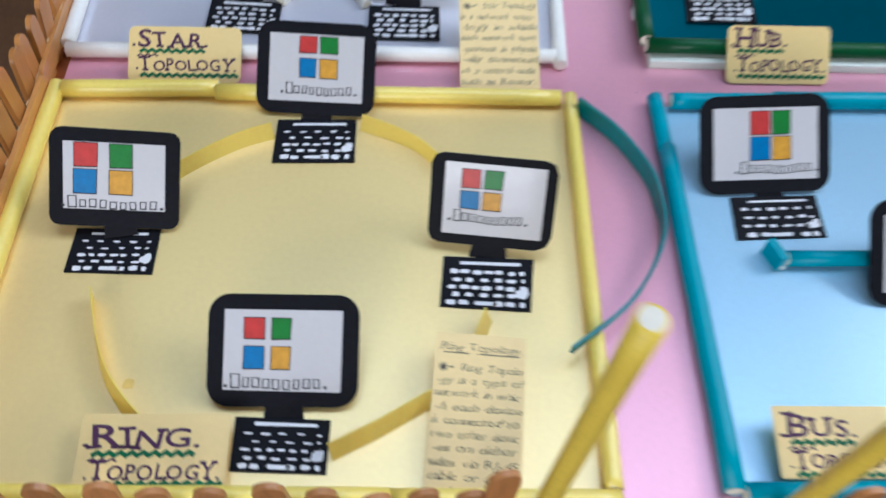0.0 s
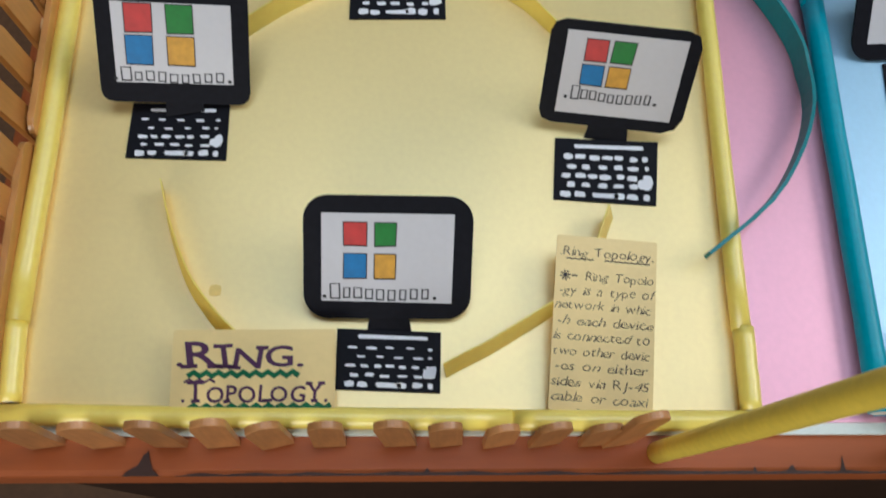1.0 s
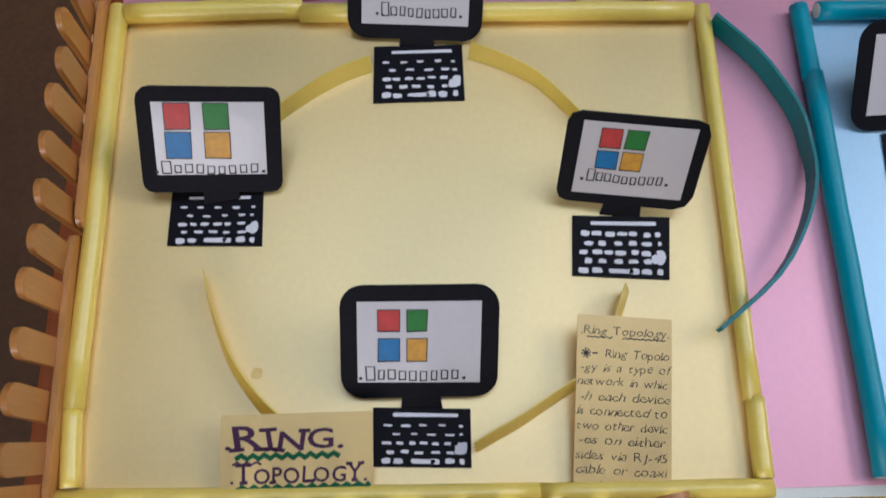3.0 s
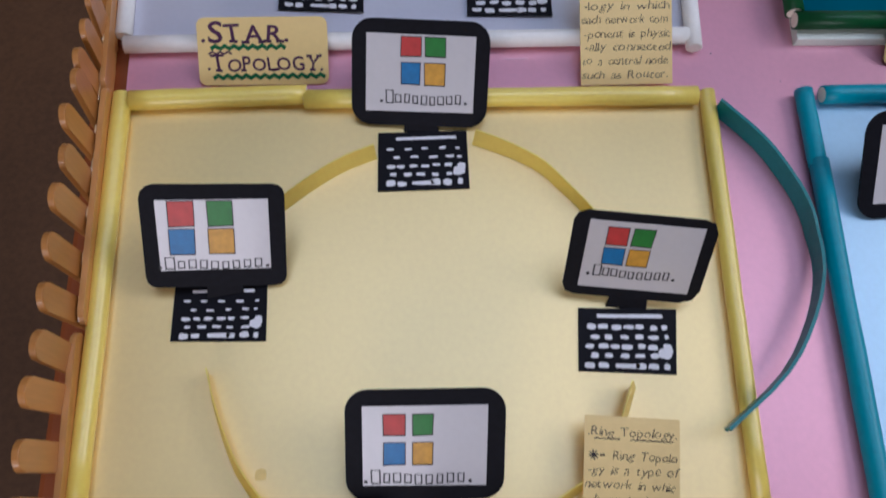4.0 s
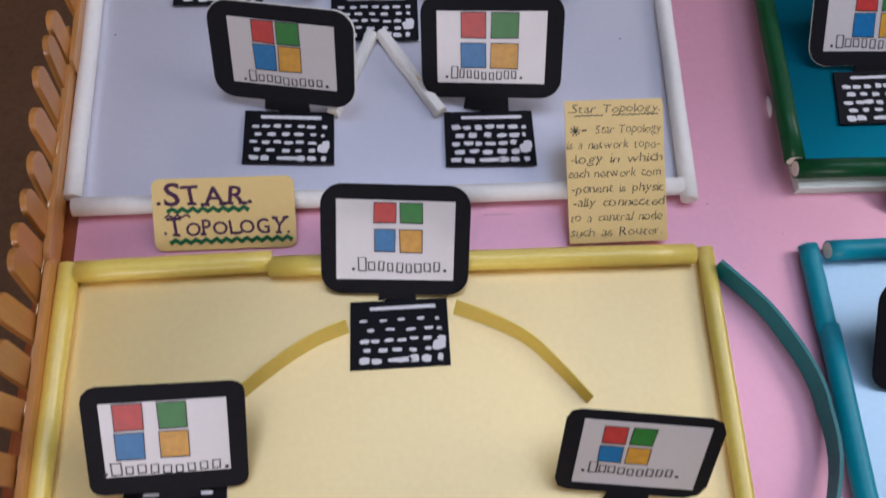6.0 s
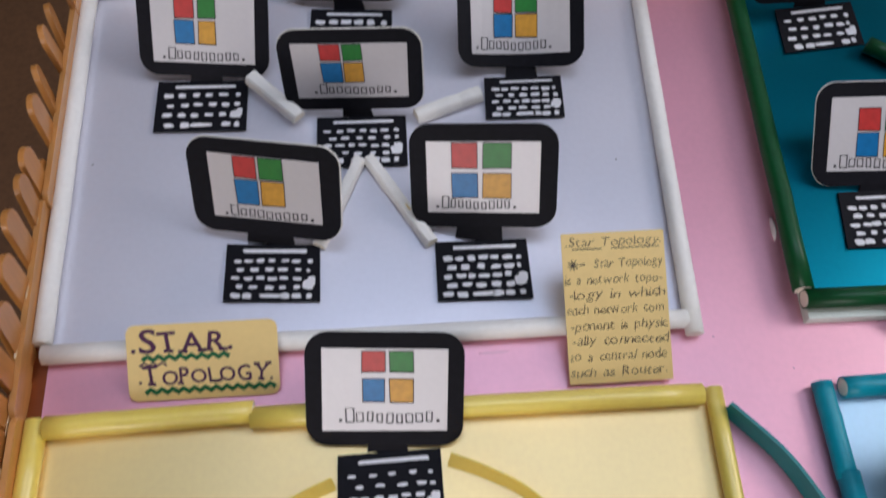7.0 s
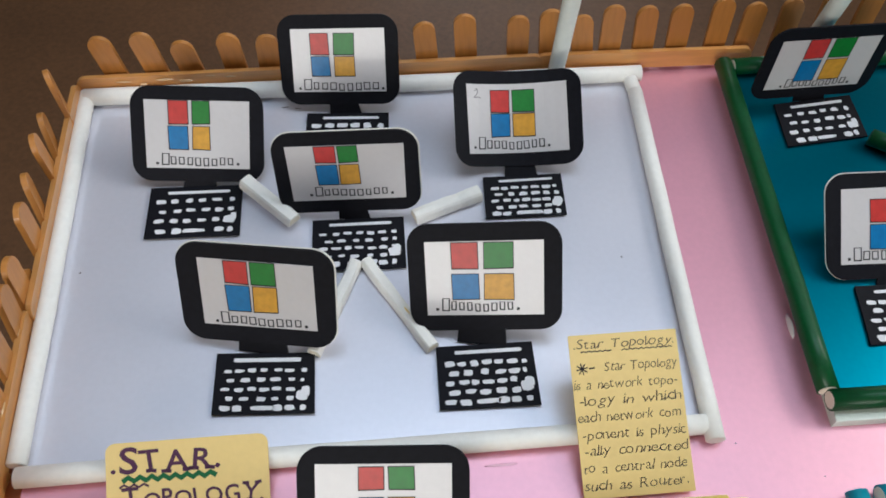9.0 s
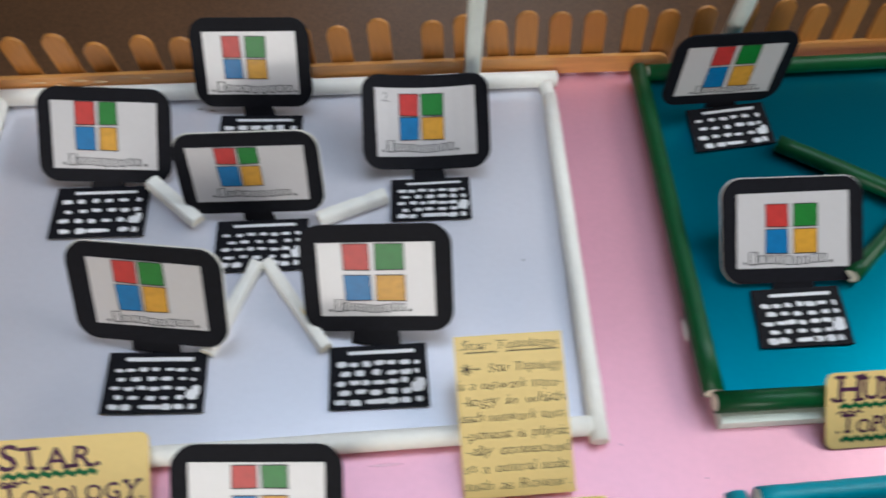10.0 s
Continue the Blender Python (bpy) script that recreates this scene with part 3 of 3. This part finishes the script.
computer(-0.667, 9.966, 0.020, -2.1, 0.831, 0.591, -0.5, -6.7, 61.0, 2.9, -0.092, 0.530, 0.917, 0.626, 9, cols=(0.2, 0.4, 0.45, 0.67), downs=(0.07, 0.4, 0.43, 0.74), word=(0.1, 0.93), rows=3, neck=0.28, keys=2.0)
computer(-0.593, 8.648, 0.020, -0.1, 0.834, 0.551, 0.4, -4.8, 71.5, 3.7, -0.074, 0.495, 1.021, 0.559, 10, cols=(0.24, 0.42, 0.44, 0.61), downs=(0.0, 0.3, 0.34, 0.7), word=(0.2, 0.85), rows=5, lift=0.08, neck=0.25, backing=True, keys=1.1)
computer(4.101, 9.824, 0.110, 6.3, 0.847, 0.565, -9.6, 2.4, 87.5, 0.4, -0.098, 0.495, 0.985, 0.611, 11, cols=(0.27, 0.48, 0.53, 0.75), downs=(0.0, 0.38, 0.42, 0.84), word=(0.2, 0.85), rows=4, neck=0.3, keys=1.4)
computer(4.093, 7.579, 0.110, 0.8, 0.813, 0.572, -8.5, -1.6, 37.5, 0.8, -0.017, 0.514, 1.017, 0.671, 12, cols=(0.25, 0.45, 0.5, 0.71), downs=(0.15, 0.45, 0.48, 0.8), word=(0.1, 0.8), rows=5, lift=0.05, neck=0.35, backing=True, keys=1.35)
computer(4.054, 4.589, 0.000, 3.0, 0.864, 0.510, -7.3, 1.8, 39.2, 1.6, -0.089, 0.514, 1.037, 0.691, 13, cols=(0.35, 0.54, 0.56, 0.74), downs=(0.04, 0.37, 0.4, 0.73), word=(0.25, 0.95), rows=4, lift=0.08, neck=0.25, keys=1.2)
computer(5.340, 3.330, 0.000, 0.0, 0.864, 0.510, -3.0, 1.1, 39.2, 1.6, -0.089, 0.514, 1.037, 0.691, 14, cols=(0.3, 0.5, 0.54, 0.74), downs=(0.04, 0.37, 0.4, 0.73), word=(0.12, 0.85), rows=4, neck=0.3)

# ---- paper strips and connecting tubes ----


def strip(name, label, knots, high, mat, lean=0.0, z=0.0, group="", thick=0.012, foot=None):
    ob = thing(name, at(*knots[0], z), label, "paper strip", group)
    local = [(x - knots[0][0], y - knots[0][1]) for x, y in knots]
    part("strip", band(bmesh.new(), curve_points(local), high, lean=lean, thick=thick, foot=foot), mat, ob)
    return ob


ring = "yellow ring strips"
strip("ring_strip", "curved yellow paper strip standing on edge", [(-0.865, 5.555), (-1.12, 5.45), (-1.36, 5.305), (-1.64, 5.09), (-1.78, 4.95)], lambda f: 0.18 - 0.03 * f, YELLOW_STRIP, lean=-0.055, group=ring)
strip("ring_strip", "curved yellow paper strip standing on edge", [(0.03, 5.69), (0.31, 5.57), (0.6, 5.40), (0.83, 5.155), (1.06, 4.87)], lambda f: 0.18 - 0.04 * f, YELLOW_STRIP, lean=lambda f: 0.06 - 0.03 * f, group=ring)
strip("ring_strip", "curved yellow paper strip standing on edge and leaning inwards", [(-2.166, 3.617), (-2.1, 3.39), (-1.976, 3.07), (-1.853, 2.835), (-1.675, 2.612), (-1.535, 2.475)], 0.2, YELLOW_STRIP, lean=lambda f: 0.03 + 0.06 * f, group=ring)
strip("ring_strip", "straight yellow paper strip standing on edge", [(-0.085, 2.232), (0.08, 2.32), (0.27, 2.42), (0.7, 2.685)], 0.21, YELLOW_STRIP, lean=0.06, group=ring)
strip("ring_strip", "short yellow paper strip standing tilted on its edge", [(1.045, 3.14), (1.1, 3.28), (1.166, 3.445)], 0.2, YELLOW_STRIP, lean=0.075, group=ring)


def ramp(f, a, b):
    return min(1.0, max(0.0, (f - a) / (b - a)))


strip("link_strip", "long bowed sea-green paper strip between trays", [(2.246, 5.945), (2.57, 5.574), (2.753, 5.241), (2.855, 4.971), (2.89, 4.7), (2.865, 4.33), (2.7, 3.915), (2.384, 3.46), (1.86, 3.035)], lambda f: 0.22 - 0.11 * ramp(f, 0.45, 0.9), ARC_GREEN, thick=0.03, lean=0.005, foot=lambda f: 0.16 * ramp(f, 0.5, 0.85))


def rod(name, label, p0, p1, r, mat, group="", sides=18, seed=3, first=None):
    ob = thing(name, at(*p0), label, "paper tube", group)
    d = Vector(p1) - Vector(p0)
    body = part("tube", tube(bmesh.new(), (0, 0, 0), tuple(d), r, sides=sides, seed=seed), mat, ob, smooth=True)
    n = d.normalized() * 0.004
    for e, k in ((Vector(), -1), (d, 1)):
        part("wound_end", tube(bmesh.new(), tuple(e + n * k), tuple(e - n * k * 5), r * 0.8, sides=12, rings=1), first if first and k < 0 else WHITE_TUBE if mat is WHITE_TUBE else CREAM, body)
    return ob


star = "white star tubes"
def folded_bar(label, p0, p1, wide, high, group, seed):
    """A paper tube pressed nearly flat, with a fold along its top and square-cut ends."""
    rnd = random.Random(seed)
    ob = thing("star_tube", at(*p0), label, "paper tube", group)
    d = Vector(p1) - Vector(p0)
    way = d.normalized()
    side = Vector((-way.y, way.x, 0)).normalized()
    up = way.cross(side) * -1 if way.cross(side).z < 0 else way.cross(side)
    shape = [(-0.5, 0.0), (-0.52, 0.3), (-0.42, 0.8), (-0.3, 0.98), (0.05, 1.0), (0.34, 0.92), (0.48, 0.6), (0.5, 0.0)]
    bm = bmesh.new()
    rows = []
    for i in range(7):
        f = i / 6
        k = 1 + rnd.uniform(-0.05, 0.05)
        lift = rnd.uniform(-0.004, 0.004)
        rows.append([bm.verts.new(d * f + side * (x * wide * k) + up * (y * high * k - high / 2 + lift)) for x, y in shape])
    n = len(shape)
    for a, b in zip(rows, rows[1:]):
        for j in range(n):
            bm.faces.new((a[j], a[(j + 1) % n], b[(j + 1) % n], b[j]))
    bm.faces.new(rows[0][::-1])
    bm.faces.new(rows[-1])
    body = part("tube", bm, WHITE_TUBE, ob)
    for f, k in ((0.0, -1), (1.0, 1)):
        bm = bmesh.new()
        c = d * f + way * (0.003 * k)
        loop = [bm.verts.new(c + side * (x * wide * 0.8) + up * ((0.12 + y * 0.7) * high - high / 2)) for x, y in shape]
        deep = [bm.verts.new(v.co - way * (0.01 * k)) for v in loop]
        bm.faces.new(loop)
        bm.faces.new(deep[::-1])
        for j in range(n):
            bm.faces.new((loop[j], loop[(j + 1) % n], deep[(j + 1) % n], deep[j]))
        part("open_end", bm, CREAM, body)
    return ob


for k, (p0, p1, wide, high) in enumerate((((-1.617, 9.34, 0.15), (-1.16, 8.885, 0.11), 0.145, 0.1), ((-0.072, 8.895, 0.07), (0.555, 9.13, 0.09), 0.15, 0.1), ((-0.617, 8.415, 0.075), (-0.98, 7.555, 0.058), 0.115, 0.1), ((-0.527, 8.43, 0.075), (0.0, 7.54, 0.06), 0.115, 0.1))):
    folded_bar("white flattened paper tube linking two computers", p0, p1, wide, high, star, k)
rod("hub_tube", "dark green rolled paper tube on teal paper", (4.48, 9.515, 0.19), (5.5, 8.79, 0.19), 0.085, GREEN, first=GREEN)
rod("hub_tube", "dark green rolled paper tube on teal paper", (4.64, 7.92, 0.19), (5.6, 8.71, 0.19), 0.08, GREEN)
rod("bus_tube", "turquoise rolled paper tube on pale blue paper", (3.98, 4.06, 0.085), (7.9, 4.14, 0.085), 0.075, CYAN_TUBE)
strip("bus_strip", "short folded turquoise paper strip", [(3.90, 3.98), (3.87, 4.08), (3.82, 4.2)], 0.2, CYAN_TUBE, thick=0.07)

# ---- upright poles ----
poles = "upright poles"
rod("pole", "tall yellow rolled paper pole by the front fence", (1.437, 1.66, -0.09), (1.523, 1.61, 3.2), 0.077, YELLOW_POLE, poles)
rod("pole", "tall yellow rolled paper pole by the front fence", (3.23, 1.66, -0.09), (3.25, 1.62, 3.2), 0.077, YELLOW_POLE, poles)
rod("pole", "tall pale mint rolled paper pole by the back fence", (1.53, 10.70, -0.01), (1.40, 10.1, 2.4), 0.085, MINT, poles)
rod("pole", "tall pale mint rolled paper pole by the back fence", (4.27, 10.84, 0.0), (3.8, 9.9, 2.2), 0.085, MINT, poles)

# ---- labels and notes ----


def zigzag(bm, x0, x1, y, z, wide=0.022, step=0.028, amp=0.013):
    n = int((x1 - x0) / step)
    return ribbon(bm, [(x0 + i * step, y + (amp if i % 2 else -amp)) for i in range(n + 1)], wide, z)


def card(name, label, m, w, h, radius, category):
    ob = thing(name, m, label, category)
    part("paper", prism(bmesh.new(), rounded(-w / 2, 0, w / 2, h, [radius] * 4, 4), -0.008, 0.0), NOTE, ob)
    return ob


def title(name, label, m, w, h, top, radius, seed, rise=0.0, span=0.0, lines=(0.56, 0.48, 0.13, 0.045)):
    """A title card of two purple lines, each over a green wavy line; rise: how far the lines sit up on the card."""
    ob = card(name, label, m, w, h, radius, "label card")
    long = span - 0.05 if span else 0.13 * len(top) - 0.14
    bm = bmesh.new()
    write(bm, top, -w * 0.47, h * (lines[0] + rise), w * (span or long + 0.05), h * 0.25, 0.003, bold=0.014, jitter=0.1, seed=seed, first=1.3, serif=0.026)
    write(bm, ".TOPOLOGY.", -w * 0.43, h * (lines[2] + rise), w * 0.90, h * 0.2, 0.003, bold=0.014, jitter=0.1, seed=seed + 1, first=1.25, serif=0.024)
    zigzag(bm, -w * 0.42, -w * 0.22, h * (lines[1] - 0.08 + rise), 0.004, 0.016, 0.035, 0.01)
    part("lettering", bm, PURPLE, ob, "purple hand-drawn capital letters")
    for x0, x1, y in ((-0.40, long - 0.44, lines[1]), (-0.39, 0.48, lines[3])):
        if y + rise < 0:
            continue
        bm = bmesh.new()
        zigzag(bm, x0 * w, x1 * w, h * (y + rise), 0.004, 0.038, 0.042, 0.014)
        part("wavy_underline", bm, ZIGZAG, ob, "green wavy ink underline")
    return ob


def note(name, label, m, w, h, lines, seed, head=0.087, first=0.236, step=0.1026):
    """A handwritten note; head, first, step: how far down the card its heading, its first line and each next one stand."""
    ob = card(name, label, m, w, h, 0.01, "paper note")
    bm = bmesh.new()
    rnd = random.Random(seed)
    for i, text in enumerate(lines):
        y = h * (1 - (head if i == 0 else first + step * (i - 1)))
        x = -w * (0.46 if i == 0 or text[0] in "-*" else 0.49)
        fill = 0.94 if i == 0 else min(0.95, 0.07 * len(text))
        if text[0] == "*":
            cx, cy, n = -w * 0.40, y + h * step * 0.22, h * step * 0.36
            for k in range(4):
                c, d = math.cos(k * 0.785 + 0.2) * n, math.sin(k * 0.785 + 0.2) * n
                ribbon(bm, [(cx - c, cy - d), (cx, cy), (cx + c, cy + d)], 0.009, 0.003)
            ribbon(bm, [(cx + n * 1.2, cy), (cx + n * 2.2, cy + 0.004)], 0.011, 0.003)
            text, x, fill = text[2:].strip(), -w * 0.2, 0.68
        write(bm, text, x, y + rnd.uniform(-0.004, 0.004), w * fill, h * step * 0.62, 0.003, bold=-0.015, slant=0.18, jitter=0.1, seed=seed + i, join=0.005)
    y = h * (1 - head) - 0.03
    for a, b in ((-0.40, -0.10), (-0.02, 0.46)):
        n = int((b - a) * w / 0.022)
        ribbon(bm, [(a * w + i * 0.022, y + 0.008 * (i % 2)) for i in range(n + 1)], 0.008, 0.003)
    part("handwriting", bm, PEN, ob, "slanted black handwriting")
    return ob


title("ring_label", "buff title card with ring topology lettered in purple", at(-1.385, 1.92, 0.12, 8, 0, 0.5), 1.115, 0.56, ".RING.", 0.02, 3, 0.0, 0.8, (0.545, 0.455, 0.12, 0.055))
title("star_label", "buff title card with star topology leaning on white tube", at(-1.865, 6.265, 0.01, 30, 0, 0.5), 1.17, 0.6, ".STAR.", 0.07, 7, 0.08)
title("hub_label", "buff title card with hub topology leaning on green tube", at(4.515, 6.43, 0.01, 41, 0, 0.5), 1.14, 0.62, ".HUB.", 0.07, 11, 0.08)
title("bus_label", "buff title card with bus topology by the turquoise tube", at(3.95, 1.99, 0.13, 12, 0, 0), 1.14, 0.56, ".BUS.", 0.02, 15, 0.01)
note("ring_note", "buff paper note explaining the ring topology by hand", at(1.01, 1.91, 0.09, 8, 0, -4.8), 0.73, 1.25, [
    ".Ring Topology.", "*- Ring Topolo", "-gy is a type of", "network in whic", "-h each device", "is connected to", "two other devic", "-es on either", "sides via RJ-45", "cable or coaxi", "-al."], 31, 0.115, 0.255, 0.0868)
note("star_note", "buff paper note explaining star topology leaning on a tube", at(1.46, 6.21, 0.05, 23.5, -1, 0.3), 0.85, 1.22, [
    ".Star Topology.", "*- Star Topology", "is a network topo-", "-logy in which", "each network com", "-ponent is physic", "-ally connected", "to a central node", "such as Router."], 57)

# ---- fences of wooden sticks ----


def stick_outline(wide, low, high):
    """A stick's outline, upright: square below, round on top."""
    top = [(wide / 2 * math.cos(radians(a)), high - wide / 2 + wide / 2 * math.sin(radians(a))) for a in range(0, 181, 12)]
    return [(-wide / 2, low), (wide / 2, low), *top]


def picket(parent, x, y, turn, high, lean, seed, out=0.0, low=-0.085, wood=STICK):
    rnd = random.Random(seed)
    bm = prism(bmesh.new(), stick_outline(0.225, low, high), -0.025, 0.025, 0.008)
    bmesh.ops.rotate(bm, cent=(0, 0, 0), matrix=Matrix.Rotation(radians(90), 3, "X"), verts=bm.verts)
    part("picket", bm, wood, parent, m=at(x, y, 0, rnd.uniform(-1, 1) + out, lean, turn))


def rail(parent, p0, p1, z, turn_out=0.0):
    """A whole stick on edge, laid level along the fence."""
    (ax, ay), (bx, by) = p0, p1
    n = math.hypot(bx - ax, by - ay)
    pts = rounded(-n / 2, -0.11, n / 2, 0.11, [0.108] * 4, 5)
    bm = prism(bmesh.new(), pts, -0.024, 0.024, 0.008)
    bmesh.ops.rotate(bm, cent=(0, 0, 0), matrix=Matrix.Rotation(radians(90), 3, "X"), verts=bm.verts)
    part("rail", bm, RAIL, parent, m=at((ax + bx) / 2, (ay + by) / 2, z, turn_out, 0, math.degrees(math.atan2(by - ay, bx - ax))))


rnd = random.Random(5)
left = thing("fence", at(0, 0), "orange-brown wooden stick fence along the board's side", "fence", "stick fences")
for y, tip, high in ((1.9, 1.84, 0.88), (2.19, 2.12, 0.88), (2.556, 2.537, 0.81), (2.96, 2.911, 0.845), (3.39, 3.346, 0.836), (3.71, 3.7, 0.79), (4.1, 4.05, 0.8), (4.475, 4.445, 0.81), (4.873, 4.838, 0.835), (5.2, 5.22, 0.765), (5.553, 5.559, 0.8), (5.9, 5.996, 0.68), (6.15, 6.19, 0.66), (6.43, 6.494, 0.65), (6.73, 6.855, 0.66), (7.14, 7.215, 0.69), (7.5, 7.605, 0.725), (7.86, 7.99, 0.66), (8.17, 8.25, 0.63), (8.36, 8.5, 0.38), (8.69, 8.74, 0.68), (9.02, 9.155, 0.64), (9.49, 9.47, 0.7), (9.77, 9.93, 0.61), (10.25, 10.237, 0.74)):
    slope = (tip - y) / (high - 0.24)
    picket(left, -3.19 - 0.0225 * (y - 2) + rnd.uniform(-0.006, 0.006), y - 0.24 * slope, 90 + rnd.uniform(-5, 5) + (18 if y > 9 else 0), high, math.degrees(math.atan(slope)), int(y * 100), out=-rnd.uniform(0, 1.5))
for ax, ay, bx, by in ((-3.135, 1.84, -3.2, 3.93), (-3.165, 3.99, -3.215, 6.15), (-3.235, 6.1, -3.31, 8.05), (-3.28, 7.98, -3.355, 10.65)):
    rail(left, (ax, ay), (bx, by), 0.13)
back = thing("fence", at(0, 0), "orange-brown wooden stick fence along the board's back", "fence", "stick fences")
for x, tip, low, high in ((-2.976, -3.048, 0.233, 0.676), (-2.569, -2.647, 0.233, 0.706), (-2.216, -2.279, 0.215, 0.596), (-1.777, -1.819, 0.198, 0.637), (-1.431, -1.425, 0.188, 0.612), (-1.0, -1.02, 0.2, 0.69), (-0.6, -0.58, 0.2, 0.71), (-0.22, -0.25, 0.2, 0.69), (0.18, 0.13, 0.198, 0.683), (0.588, 0.545, 0.209, 0.743), (1.126, 1.094, 0.226, 0.709), (1.468, 1.417, 0.218, 0.775), (1.821, 1.745, 0.201, 0.69), (2.113, 2.072, 0.197, 0.792), (2.48, 2.422, 0.172, 0.757), (2.841, 2.788, 0.187, 0.763), (3.268, 3.225, 0.174, 0.802), (3.606, 3.586, 0.175, 0.731)):
    slope = (x - tip) / (high - low)
    picket(back, x + low * slope, 10.77 + 0.02 * (x + 3), 180 + rnd.uniform(-5, 5), high, math.degrees(math.atan(slope)), int(x * 100) + 999)
for i in range(11):
    x = 4.05 + 0.41 * i + rnd.uniform(-0.04, 0.04)
    picket(back, x, 10.775 + 0.02 * (x + 3), 180 + rnd.uniform(-5, 5), 0.77 + rnd.uniform(-0.05, 0.05), rnd.uniform(-3, 5), 2000 + i, out=rnd.uniform(0, 3))
for ax, ay, bx, by in ((-3.36, 10.668, -0.9, 10.716), (-1.0, 10.722, 1.4, 10.775), (1.3, 10.778, 3.66, 10.788), (5.1, 10.91, 7.5, 10.958)):
    rail(back, (ax, ay), (bx, by), 0.15)
front = thing("fence", at(0, 0), "short wooden stick fence along the board's front", "fence", "stick fences")
for i, (x, high) in enumerate(((-2.78, 0.6), (-2.401, 0.6), (-1.986, 0.63), (-1.568, 0.63), (-1.25, 0.54), (-0.852, 0.53), (-0.438, 0.66), (-0.084, 0.53), (0.307, 0.42), (0.643, 0.52), (0.974, 0.49), (1.19, 0.84))):
    lean = rnd.uniform(-5, 5)
    picket(front, x - high * math.sin(radians(lean)), 1.735, rnd.uniform(-14, 14), high, lean, 500 + i, out=-math.degrees(math.atan(0.035 / high)), wood=TIP)
for i in range(10):
    picket(front, 3.75 + 0.425 * i + rnd.uniform(-0.04, 0.04), 1.735, rnd.uniform(-6, 6), 0.62 + rnd.uniform(-0.07, 0.07), rnd.uniform(-7, 7), 600 + i, out=rnd.uniform(-2.5, 0), wood=TIP)

for parent, spots in ((left, [(-3.172 - 0.0075 * k, 4.15 + 0.19 * k) for k in range(21)]), (back, [(-3.1 + 0.21 * k, 10.645 + 0.004 * k) for k in range(11)])):
    for x, y in spots:
        bm = bmesh.new()
        bmesh.ops.create_icosphere(bm, subdivisions=2, radius=rnd.uniform(0.014, 0.032))
        bmesh.ops.scale(bm, vec=((rnd.uniform(0.3, 0.6), rnd.uniform(1.5, 4.5)) if parent is left else (rnd.uniform(1.5, 4.5), rnd.uniform(0.3, 0.6)))[:2] + (0.5,), verts=bm.verts)
        part("dried_glue", bm, GLUE, parent, smooth=True, m=at(x + rnd.uniform(-0.02, 0.02), y + rnd.uniform(-0.06, 0.06), rnd.uniform(0.2, 0.245)))

# ---- small marks ----
dot = thing("glue_spot", at(-1.737, 2.82, 0.0), "small round dried glue spot on yellow paper", "glue spot")
bm = bmesh.new()
dab(bm, 0, 0, 0.1, 0.09, random.Random(4), 0.001)
part("spot", bm, GLUE_YELLOW, dot)


def smear(name, label, x, y, z, wide, deep, turn, mat, high=0.012, seed=0):
    """A low uneven blob of glue or a scuff."""
    rnd = random.Random(seed)
    ob = thing(name, at(x, y, z, 0, 0, turn), label, name.replace("_", " "))
    bm = bmesh.new()
    bmesh.ops.create_icosphere(bm, subdivisions=2, radius=0.5)
    for v in bm.verts:
        k = 1 + 0.22 * math.sin(5 * v.co.x + seed) * math.cos(4 * v.co.y) + rnd.uniform(-0.06, 0.06)
        v.co = (v.co.x * wide * k, v.co.y * deep * k, max(v.co.z, -0.1) * high)
    part("smear", bm, mat, ob, smooth=True)
    return ob


CLEAR = surface("clear_glue_film", (0.82, 0.46, 0.57), 0.2, 0.04, coat=1.0, coat_rough=0.08)
HOT_GLUE = surface("milky_hot_glue", (0.78, 0.80, 0.78), 0.2, 0.05, coat=1.0, coat_rough=0.08)
smear("glue_streak", "clear shiny glue streak on pink paper", 0.47, 6.535, -0.011, 0.26, 0.025, 1, CLEAR, 0.004, 3)
smear("hot_glue", "milky hot glue blob at the turquoise tube's end", 3.93, 4.02, 0.03, 0.1, 0.09, 20, HOT_GLUE, 0.12, 4)
smear("hot_glue", "milky hot glue run beside the dark green tube", 3.088, 7.57, -0.011, 0.22, 0.03, 87, HOT_GLUE, 0.14, 5)
smear("hot_glue", "milky hot glue blob by the white tube corner", 2.16, 6.63, 0.0, 0.1, 0.07, 60, HOT_GLUE, 0.06, 5)
for k, (x, y, w, d, turn) in enumerate(((1.778, 8.375, 0.018, 0.014, 0), (-1.30, 10.41, 0.09, 0.012, 4), (-1.17, 10.385, 0.07, 0.01, -8), (-3.02, 8.5, 0.02, 0.016, 30))):
    smear("pencil_mark", "small grey pencil mark on white card", x, y, 0.0005, w, d, turn, PENCIL, 0.004, k)
for k, (x, y, turn, long) in enumerate(((-0.345, 8.115, -58, 0.24), (-0.2, 7.885, -58, 0.14), (-0.04, 7.62, -58, 0.12), (0.33, 9.02, 24, 0.14))):
    smear("glue_trace", "yellowed glue trace on a white paper tube", x, y, 0.1, long, 0.024, turn, GLUE_YELLOW, 0.03, k)
for k, (x, y) in enumerate(((2.32, 6.58), (2.94, 6.27))):
    smear("dark_speck", "tiny dark speck on pink paper", x, y, -0.0115, 0.016, 0.012, 0, PENCIL, 0.004, k)
